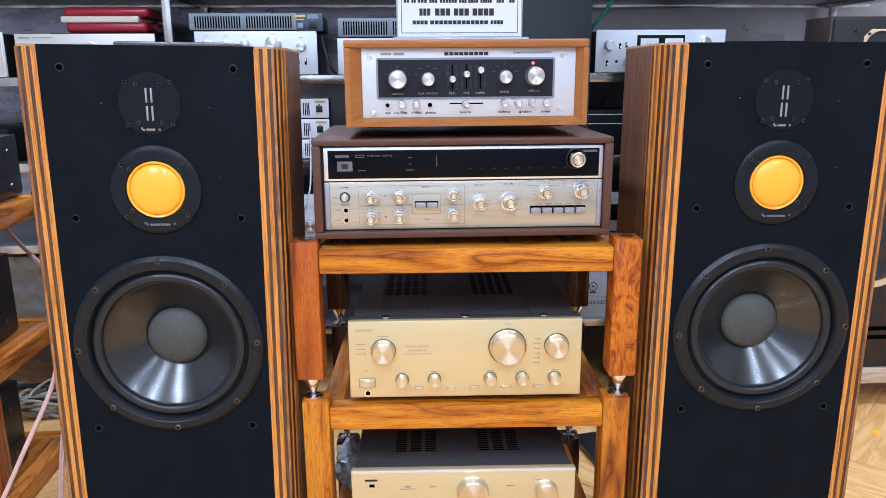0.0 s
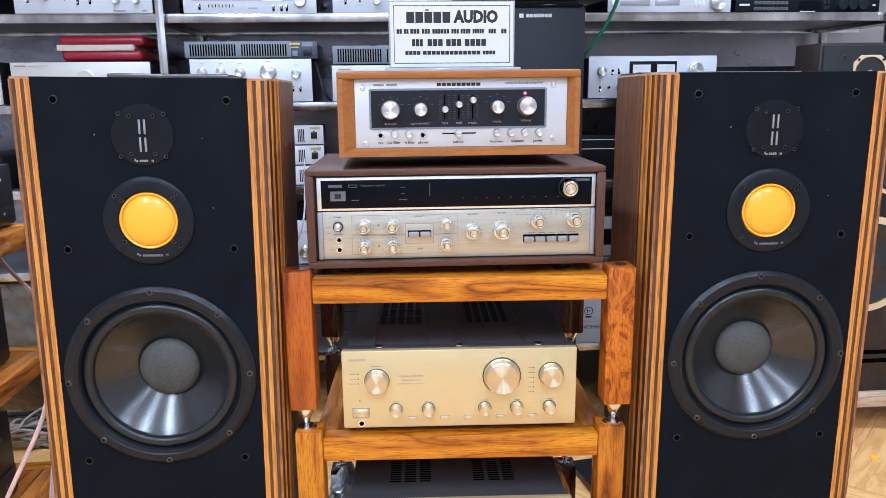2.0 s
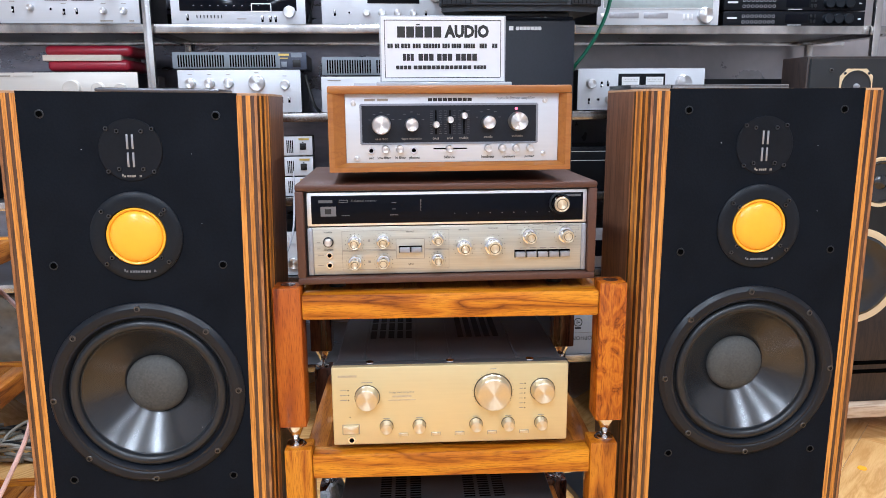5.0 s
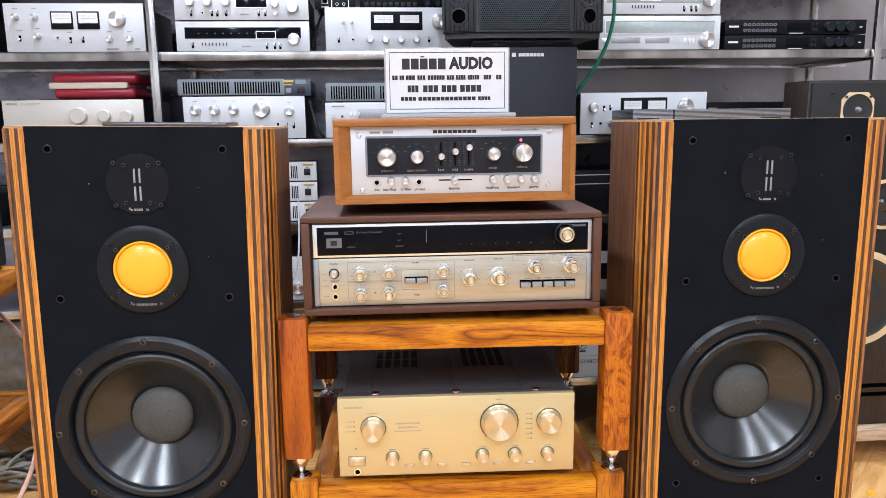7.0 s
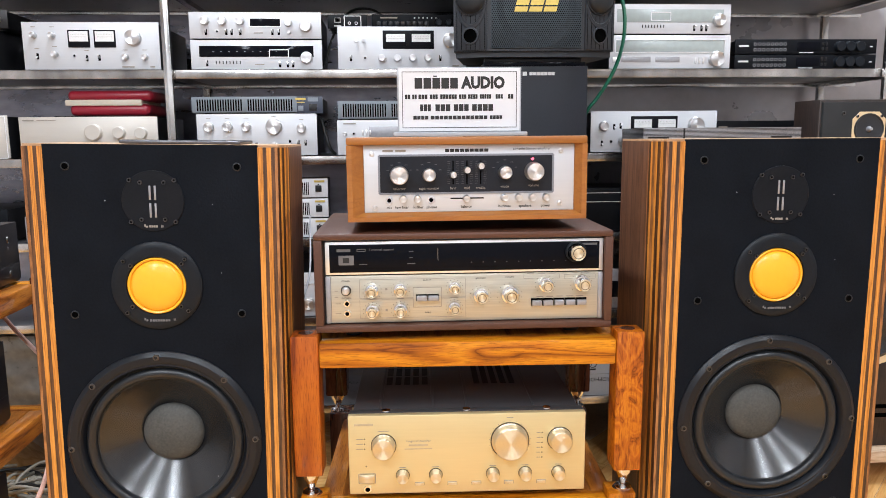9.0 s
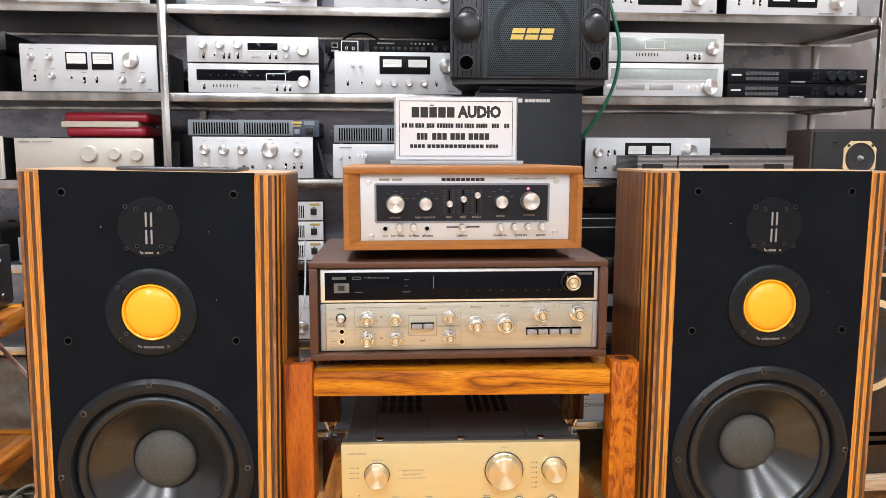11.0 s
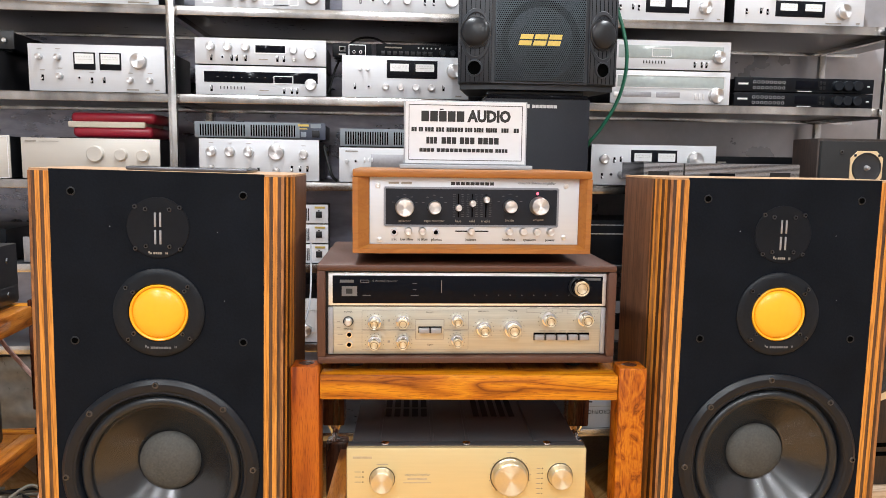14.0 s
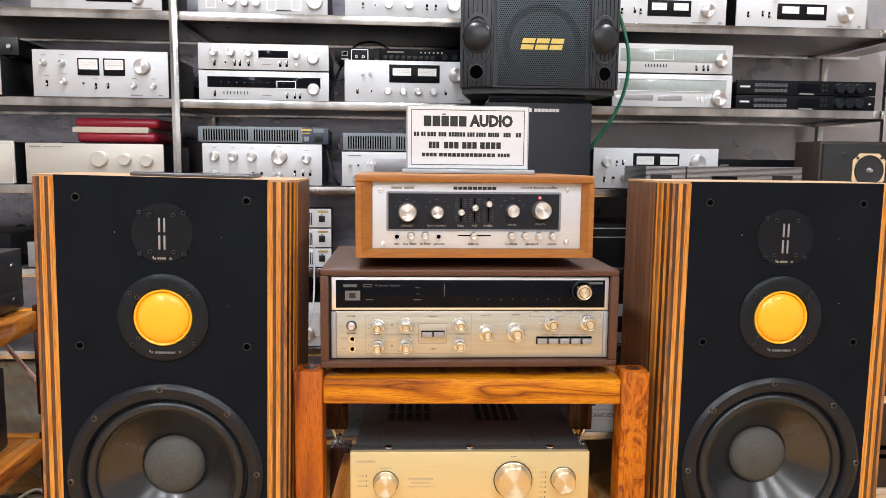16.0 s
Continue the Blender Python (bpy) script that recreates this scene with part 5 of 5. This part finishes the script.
component("amplifier", "black amplifier on a lower shelf", "amplifier", -1.75, -1.3, zD, 0.11, 0.3, PANELBK, (("knob", 0.96, 0.2, 0.03, PLASTIC),))
component("amplifier", "black amplifier on a low shelf", "amplifier", -0.15, 0.3, zD, 0.15, 0.3, PANELBK, (("win", 0.5, 0.6, 0.8, 0.4),))

# upside-down white carton on the low shelf
carton = thing("carton", pose(0.616, 2.395, LEVELS[5]), "white microphone carton standing upside down on shelf", "box")
part("carton_body", box(-0.075, 0.075, 0, 0.12, 0, 0.165, 0.001), CARD, carton)
bars("seam_line", [(0, 0.077, 0.15, 0.001)], -0.0002, GREYINK, carton)
part("round_mark", lathe([(0.0155, -0.0004), (0.0125, -0.0004)], 28, (-0.02, 0, 0.115)), INK, carton, smooth=False)
bars("mark_bars", [(-0.024, 0.115, 0.003, 0.014), (-0.017, 0.115, 0.006, 0.004), (-0.02, 0.094, 0.022, 0.006)], -0.0004, INK, carton)
writing("MICROPHONE", 0.02, 0.013, -0.0006, 0.058, INK, carton, turn=180)


# ---- red carrying case on the champagne amplifier ----
def red_case(m):
    t = thing("record_case", m, "glossy red plastic case with ivory band", "case")
    part("lower_shell", box(-0.128, 0.118, 0, 0.2, 0.0, 0.036, 0.0155, 5), RED, t)
    part("upper_shell", box(-0.132, 0.128, 0.0, 0.2, 0.046, 0.078, 0.0145, 5), RED, t)
    part("ivory_band", box(-0.138, 0.096, -0.003, 0.196, 0.031, 0.05, 0.003), BONE, t, "ivory band")
    part("sleeve", box(-0.17, 0.1, -0.01, 0.2, -0.003, -0.0005), DARK, t)
    return t


red_case(pose(-0.965, 2.42, zC + 0.1335))


# ---- karaoke speaker on a black tower ----
def karaoke_speaker(m):
    t = thing("karaoke_speaker", m, "charcoal karaoke speaker with mesh grille, on black tower", "loudspeaker")
    W, H, D = 0.46, 0.275, 0.25
    hw = W / 2
    out = [(-hw, 0.03), (-0.135, 0.0), (0.135, 0.0), (hw, 0.03), (hw - 0.04, D), (-hw + 0.04, D)]
    bm = prism(out, 0.016, H)
    part("cabinet", bm, CHARCOAL, t, "charcoal moulded cabinet")
    low = [(x * 0.97, 0.012 + y * 0.93) for x, y in out]
    part("base_moulding", prism(low, 0.0, 0.0158), CHARCOAL, t)
    g = part("grille", box(-0.128, 0.128, -0.006, 0.001, 0.022, H - 0.004, 0.003), MESHGR, t, "perforated steel grille")
    bm = bmesh.new()
    for r in range(44):
        for c in range(46):
            x = -0.123 + 0.0055 * c + (0.00275 if r % 2 else 0)
            z = 0.028 + 0.0055 * r
            if abs(x) > 0.125:
                continue
            vs = [bm.verts.new((x + 0.0017 * math.cos(a), -0.0062, z + 0.0017 * math.sin(a))) for a in [math.pi / 3 * k for k in range(6)]]
            bm.faces.new(vs)
    tagged(part("perforation", bm, HOLE, g, smooth=False), kind="stuff")
    # flat ring on the mesh front, darkened to suggest the shaded driver behind
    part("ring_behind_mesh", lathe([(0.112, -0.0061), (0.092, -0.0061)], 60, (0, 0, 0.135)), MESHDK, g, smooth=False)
    bm = bmesh.new()
    for lx, lw, lo, hi in [(c, 0.036, q, q + 0.0135) for c in (-0.041, 0.0, 0.041) for q in (-0.016, 0.0015)]:
        vs = [bm.verts.new((lx + dx, -0.0075, 0.137 + dz)) for dx, dz in ((-lw / 2 + lo * 0.25, lo), (lw / 2 + lo * 0.25, lo), (lw / 2 + hi * 0.25, hi), (-lw / 2 + hi * 0.25, hi))]
        bm.faces.new(vs)
    tagged(part("logo_shape", bm, GOLDINK, t, "gold slanted logo blocks", smooth=False), kind="stuff")
    for s in (-1, 1):
        a = s * math.atan2(0.03, hw - 0.135)
        x = s * 0.182
        side = part("side_baffle", box(-0.046, 0.046, -0.004, 0.004, 0.018, H - 0.002, 0.002), CHARCOAL, t)
        side.matrix_basis = pose(x, 0.0135, 0, 0, 0, math.degrees(a))
        for k in range(7):
            gx = -0.04 + 0.0133 * k
            part("groove", box(gx - 0.0007, gx + 0.0007, -0.0046, -0.003, 0.02, H - 0.004), HOLE, side, smooth=False)
        tw = part("tweeter_pod", lathe([(0.057, -0.002), (0.054, -0.006), (0.047, -0.0075), (0.045, -0.005)], 48), CHARCOAL, side)
        tw.matrix_basis = pose(-s * 0.001, 0, 0.15) @ Matrix.Diagonal((0.8, 1, 1.32, 1))
        d = part("tweeter_grille", lathe([(0.041 * math.cos(b), -0.005 - 0.016 * math.sin(b)) for b in [math.pi / 2 * i / 8 for i in range(9)]], 40), RUBBER, side)
        d.location = (-s * 0.001, -0.002, 0.157)
        part("tweeter_rim", lathe([(0.0445, -0.004), (0.0445, -0.009), (0.041, -0.0095), (0.0405, -0.004)], 40, (-s * 0.001, -0.001, 0.157)), DARK, side)
        part("port_rim", lathe([(0.024, -0.003), (0.0235, -0.008), (0.0195, -0.0085), (0.0185, -0.0035)], 32, (s * 0.001, 0, 0.058)), CHARCOAL, side)
        part("port_hole", lathe([(0.0192, -0.0052), (0, -0.0052)], 28, (s * 0.001, 0, 0.058)), HOLE, side, smooth=False)
    part("mount_bar", box(-0.14, 0.14, 0.04, 0.1, -0.012, -0.0002, 0.003), DARK, t)
    return t


karaoke_speaker(pose(0.325, 2.1, 1.3495, 0, 0, -1.5))
tower = thing("tower_speaker", pose(0.327, 2.115, 0.0, 0, 0, -1.0), "plain black tower speaker with small white lettering", "loudspeaker")
part("cabinet", box(-0.152, 0.152, 0, 0.25, 0, 1.325, 0.003), NAVYBK, tower)
part("top_plate", box(-0.148, 0.148, 0.01, 0.24, 1.3252, 1.3365, 0.002), WINDOW, tower, "glossy black top plate")
bars("brand_mark", [(-0.012 + 0.0105 * i, 1.3035, 0.0094, 0.009) for i in range(7)] + [(-0.03, 1.3035, 0.012, 0.011)], -0.0003, WHITEINK, tower)


# ---- brown three-way speaker at the end of the shelf ----
def brown_speaker(m):
    t = thing("brown_speaker", m, "dark brown speaker with cream driver rings on plank", "loudspeaker")
    W, H, D = 0.4, 1.111, 0.15
    part("cabinet", box(0, W, 0.012, D, 0, H, 0.003), BROWN, t)
    part("baffle", box(0.006, W - 0.006, 0, 0.0125, 0.35, H - 0.008, 0.002), BRBAFFLE, t, "black upper baffle")
    part("plinth", box(0.004, W - 0.004, 0.0, 0.0125, 0.0, 0.345, 0.002), BROWN, t, "brown lower panel")
    for z in (0.105, 0.135):
        part("groove", box(0.005, W - 0.005, -0.0008, 0.001, z - 0.007, z + 0.007), HOLE, t, smooth=False)
    bars("brand_mark", [(0.09 + 0.0135 * i, 0.285, 0.0105, 0.011) for i in range(7)], -0.0005, WHITEINK, t)
    for cx, z, r in ((0.151, 1.022, 0.047), (0.268, 0.73, 0.078), (0.213, 0.43, 0.155)):
        d = part("driver", lathe([(r, 0.001), (r, -0.005), (r * 0.93, -0.006), (r * 0.86, -0.004)], 56), CREAMRING if r > 0.06 else RUBBER, t, "cream driver ring" if r > 0.06 else "black tweeter rim")
        d.location = (cx, 0, z)
        if r < 0.06:
            part("horn", lathe([(r * 0.95, -0.0056), (r * 0.85, -0.0042), (r * 0.5, -0.0038), (r * 0.16, -0.0034), (0, -0.0034)], 40), CHARCOAL, d, "dark tweeter horn")
        else:
            part("cone", lathe([(r * 0.86, -0.003), (r * 0.8, -0.008), (r * 0.72, -0.003), (r * 0.3, -0.0012), (r * 0.22, -0.006), (0, -0.012)], 48), CONE, d)
        if r < 0.06:
            q, k = 0.052, 0.03
            pl = prism([(-q, -k), (-k, -q), (k, -q), (q, -k), (q, k), (k, q), (-k, q), (-q, k)], 0.0, 0.003)
            bmesh.ops.rotate(pl, cent=(0, 0, 0), matrix=Matrix.Rotation(radians(90), 3, "X"), verts=pl.verts)
            part("ring_plate", pl, CREAMRING, d, "cream tweeter plate")
            part("phase_plug", lathe([(0.009, -0.003), (0.005, -0.016), (0, -0.018)], 16), SLATGREY, d)
            for sx in (-1, 1):
                for sz in (-1, 1):
                    screw_mesh(d, sx * 0.0385, -0.003, sz * 0.0385, 0.0045)
    screw_mesh(t, 0.07, 0, 1.07, 0.006)
    return t


brown_speaker(pose(1.209, 2.15, 0.118, 0, 0, 0))
plank = thing("plank", pose(1.42, 2.13, 0.0), "pale wooden plank on blocks under the speaker", "plank")
part("plank_board", box(-0.22, 0.45, -0.02, 0.3, 0.078, 0.117, 0.002), PLANK, plank)
for x in (-0.12, 0.35):
    part("block", box(x, x + 0.06, 0.03, 0.25, 0.0, 0.0775, 0.002), BROWN, plank)

# ---- things on the speakers ----
tab = thing("tablet", LS_POSE @ pose(0.034, 0.1, 1.1205, 0, 0, 2), "thin dark grey tablet lying on the speaker", "tablet")
part("tablet_body", box(-0.1, 0.1, -0.06, 0.075, 0.0, 0.006, 0.0025), TABLET, tab)
part("screen", box(-0.095, 0.095, -0.055, 0.07, 0.0061, 0.0066), WINDOW, tab)


def slatted_device(m):
    t = thing("slatted_cabinet", m, "grey slatted metal unit on black stand behind speaker", "cabinet")
    hw, z0 = 0.2435, 1.096
    part("stand", box(-hw + 0.06, hw - 0.03, 0.012, 0.19, 0.0, z0, 0.003), DARK, t, "plain black stand")
    part("shell", box(-hw, hw, 0.003, 0.2, z0, z0 + 0.052, 0.001), DARK, t)
    for i in range(14):
        z = z0 + 0.0008 + 0.0037 * i
        part("fin", box(-hw - 0.0005, hw + 0.0005, 0.0, 0.2005, z, z + 0.0022, 0.0004), SLATGREY, t)
    part("display", box(-0.04, 0.04, -0.0008, 0.002, z0 + 0.0105, z0 + 0.0215), WINDOW, t)
    for x0, x1 in ((-0.23, -0.165), (0.15, 0.215)):
        part("port_block", box(x0, x1, -0.0004, 0.002, z0 + 0.009, z0 + 0.0265), DARK, t, smooth=False)
    part("divider", box(-0.122, -0.117, -0.0006, 0.003, z0 + 0.001, z0 + 0.0505), DARK, t)
    return t


slatted_device(pose(0.9055, 2.15, 0.0))


# ---- black gear in the side rack ----
def black_box(m, w, d, h, label):
    t = thing("black_amplifier", m, label, "amplifier")
    part("cover", box(0, w, 0.008, d, 0.008, h, 0.002), DARK, t)
    part("faceplate", box(-0.004, w + 0.004, 0, 0.0078, 0.006, h + 0.002, 0.0015), PANELBK, t)
    part("side_trim", box(w, w + 0.002, 0.01, d - 0.01, 0.006, h * 0.33, 0.0006), DARK, t)
    for y, z in ((0.06, h * 0.2), (d - 0.05, h * 0.2), (d - 0.05, h * 0.75)):
        o = part("side_screw", lathe([(0.007, 0.0005), (0.006, -0.002), (0.003, -0.0025), (0, -0.0015)], 14), SCREW, t)
        o.matrix_basis = pose(w + 0.002, y, z, 0, 0, 90)
    for x in (0.05, w - 0.05):
        for y in (0.05, d - 0.05):
            part("foot", lathe([(0.016, 0.008), (0.016, 0.0)], 14, (x, y, 0), "z"), RUBBER, t)
    return t


black_box(RACK_B @ pose(-0.222, 0.02, 0.8035), 0.463, 0.385, 0.14, "black amplifier on the second rack's top tier")
black_box(RACK_B @ pose(-0.234, 0.0, 0.5005), 0.463, 0.32, 0.185, "black amplifier on the second rack's middle tier")
black_box(RACK_B @ pose(-0.234, 0.0, 0.1965), 0.463, 0.275, 0.2, "black amplifier on the second rack's bottom tier")


# ---- wrapped package on the low shelf ----
def wrapped_package(m, w, d, h):
    """A box in loose plastic film: rippled faces from a fine grid."""
    bm = bmesh.new()
    bmesh.ops.create_cube(bm, size=1.0)
    bmesh.ops.subdivide_edges(bm, edges=bm.edges[:], cuts=14, use_grid_fill=True)
    for v in bm.verts:
        x, y, z = v.co.x * w, v.co.y * d, (v.co.z + 0.5) * h
        k = 0.006 * math.sin(38 * z + 6 * x + 2 * math.sin(11 * x)) + 0.004 * math.sin(83 * z - 14 * x)
        v.co = (x, y + k, z)
    t = thing("wrapped_package", m, "package wrapped in wrinkled grey plastic on low shelf", "package")
    part("wrapping", bm, WRAP, t)
    return t


wrapped_package(pose(-1.36, 2.53, LEVELS[5] + 0.0005), 0.5, 0.22, 0.262)


# ---- cables and clutter ----
def cable(name, pts, r, mat, label):
    return tagged(part(name, tube(pts, r), mat), label, "cable")


cable("green_cable", [(0.565, 2.2, 1.64), (0.576, 2.2, 1.60), (0.593, 2.195, 1.545), (0.606, 2.19, 1.485), (0.607, 2.19, 1.42), (0.594, 2.195, 1.352), (0.568, 2.2, 1.292), (0.535, 2.21, 1.238), (0.508, 2.22, 1.2), (0.5, 2.3, 1.13), (0.505, 2.37, 1.073)], 0.0055, GREEN, "green cable hanging down beside the karaoke speaker")
for k in range(2):
    o = 0.0055 * k
    cable("speaker_wire", [(-1.03, 1.745, 0.756 - o), (-1.008, 1.75, 0.73 - o), (-0.984, 1.75, 0.695 - o), (-0.939, 1.75, 0.639 - o), (-0.905, 1.75, 0.6 - o), (-0.86, 1.76, 0.52 - o), (-0.83 + o, 1.76, 0.3), (-0.83 + o, 1.76, 0.004)], 0.0036, PINK, "clear-jacketed copper speaker wire hanging from the rack")
    cable("speaker_wire", [(-0.716, 1.33, 0.59 - o), (-0.722, 1.31, 0.545 - o), (-0.737, 1.3, 0.497 - o), (-0.792, 1.3, 0.395 - o), (-0.849, 1.3, 0.288 - o), (-0.92, 1.285, 0.15 - o), (-0.99, 1.27, 0.004)], 0.003, PINK, "clear-jacketed copper speaker wire running to the floor")
    cable("speaker_wire", [(-0.765, 1.5, 0.5), (-0.785 - o, 1.46, 0.38), (-0.798 - o, 1.45, 0.3), (-0.815 - o, 1.45, 0.191), (-0.84 - o, 1.45, 0.004)], 0.003, PINK, "clear-jacketed copper speaker wire beside the speaker")
block = tagged(part("wood_block", box(0.505, 0.545, 2.35, 2.381, 1.314, 1.338, 0.001), PLANK), "small pale wooden block against the steel rail", "block")
rng = random.Random(4)
for k in range(7):
    cx, cy, spread = -1.29 + 0.03 * (k % 4) - 0.04 * (k // 4), 2.30 + 0.03 * (k % 3), 0.075 + 0.012 * (k % 3)
    pts = []
    for i in range(15):
        a = i * 0.8 + 1.7 * k
        r = spread * (0.75 + 0.5 * rng.random())
        pts.append((cx + 1.25 * r * math.cos(a) + 0.004 * i, cy + r * math.sin(a), 0.007 + 0.011 * k * rng.random() + 0.012 * (i % 2)))
    cable("coiled_cable", pts, 0.0055, GREYWIRE if k != 4 else BLACKWIRE, "tangled grey cable lying on the floor" if k != 4 else "black cable looping on the floor tiles")
cable("black_cable", [(-1.02, 2.62, zB + 0.15), (-0.99, 2.58, zB + 0.162), (-0.95, 2.6, zB + 0.17), (-0.9, 2.66, zB + 0.155), (-0.86, 2.7, zB + 0.1)], 0.005, BLACKWIRE, "black mains cable behind the amplifier")
cable("black_cable", [(-0.3, 2.5, zB + 0.02), (-0.27, 2.52, zB + 0.12), (-0.22, 2.6, zB + 0.21), (-0.15, 2.62, zB + 0.225), (-0.09, 2.6, zB + 0.19)], 0.004, BLACKWIRE, "black cable looped over small boxes")
cable("black_cable", [(-0.31, 2.44, zC + 0.12), (-0.285, 2.42, zC + 0.03), (-0.27, 2.45, zC + 0.006)], 0.005, BLACKWIRE, "black cable between amplifiers")
cable("white_cable", [(-0.3, 1.9, 0.93), (-0.285, 1.72, 0.82), (-0.29, 1.6, 0.775)], 0.0022, SLATGREY, "thin pale cable behind the receiver")


def plastic_bag(m):
    bm = bmesh.new()
    bmesh.ops.create_icosphere(bm, subdivisions=4, radius=1)
    for v in bm.verts:
        n = noise.noise(v.co * 2.3) * 0.35 + noise.noise(v.co * 6) * 0.22
        v.co = Vector((v.co.x * 0.045, v.co.y * 0.05, v.co.z * 0.055)) * (1 + n)
    lo = min(v.co.z for v in bm.verts)
    for v in bm.verts:
        v.co.z -= lo
    ob = part("plastic_bag", bm, FOIL)
    ob.matrix_basis = m
    return tagged(ob, "crumpled clear plastic bag on the rack tier", "bag")


plastic_bag(RACK @ pose(-0.235, 0.23, 0.165))
mat_ob = thing("dark_board", pose(0.52, 1.72, 0.0, 0, 0, 10), "black board lying flat on the floor tiles", "board")
part("board_sheet", box(-0.05, 0.3, -0.15, 0.25, 0.0, 0.02, 0.003), DARK, mat_ob)
chip = tagged(part("yellow_scrap", lathe([(0, 0.006), (0.012, 0.004), (0.014, 0.0), (0, 0)], 9, (1.36, 1.93, 0.0), "z"), DOME), "small yellow scrap on the floor tiles", "scrap")

# ---- unseen ceiling tube fittings ----
for lx, ly, sx, sy, p in LAMPS:
    t = thing("tube_fitting", pose(lx, ly, 2.94), "white ceiling tube light fitting, out of view", "lamp", "ceiling tubes")
    part("housing", box(-sx / 2 - 0.02, sx / 2 + 0.02, -sy / 2 - 0.02, sy / 2 + 0.02, 0.0, 0.06, 0.004), WALLPAINT, t)

# ---- floor tiles: wood-look staves laid slantwise, each with its own edge ----
TL, TW = 0.45, 0.15
stave = box(-TL / 2 + 0.001, TL / 2 - 0.001, -TW / 2 + 0.001, TW / 2 - 0.001, -0.0045, 0.0)
first = None
ca, sa = math.cos(radians(45)), math.sin(radians(45))
count = 0
spots = []
for i in range(-30, 31):
    for j in range(-30, 31):
        for k in range(2):
            # herringbone of 3:1 staves
            bx, by = i * TW + j * TL, i * TW - j * TL + 0.0
            if k == 0:
                px, py, rot = bx + TL / 2, by + TW / 2, 0
            else:
                px, py, rot = bx + TW / 2, by + TW + TL / 2, 90
            wx, wy = ca * px - sa * py, sa * px + ca * py
            if -3.0 < wx < 3.0 and -2.9 < wy < 2.75:
                spots.append((wx, wy, rot + 45))
near = [s for s in spots if (0.35 < s[0] < 2.6 and 1.0 < s[1] < 2.7) or (-2.2 < s[0] < -0.6 and 1.2 < s[1] < 2.7)]
near = near[:290]
rest = bmesh.new()
for s in spots:
    if s in near:
        continue
    m = pose(s[0], s[1], 0, 0, 0, s[2])
    vs = [rest.verts.new(m @ Vector(c)) for c in ((-TL / 2 + 0.001, -TW / 2 + 0.001, 0), (TL / 2 - 0.001, -TW / 2 + 0.001, 0), (TL / 2 - 0.001, TW / 2 - 0.001, 0), (-TL / 2 + 0.001, TW / 2 - 0.001, 0))]
    rest.faces.new(vs)
tagged(part("tile_field", rest, TILE, floor, smooth=False), kind="stuff")
for s in near:
    m = pose(s[0], s[1], 0, 0, 0, s[2])
    if first is None:
        first = part("tile", stave, TILE, floor, smooth=False)
        first.matrix_basis = m
    else:
        share(first, floor, m)
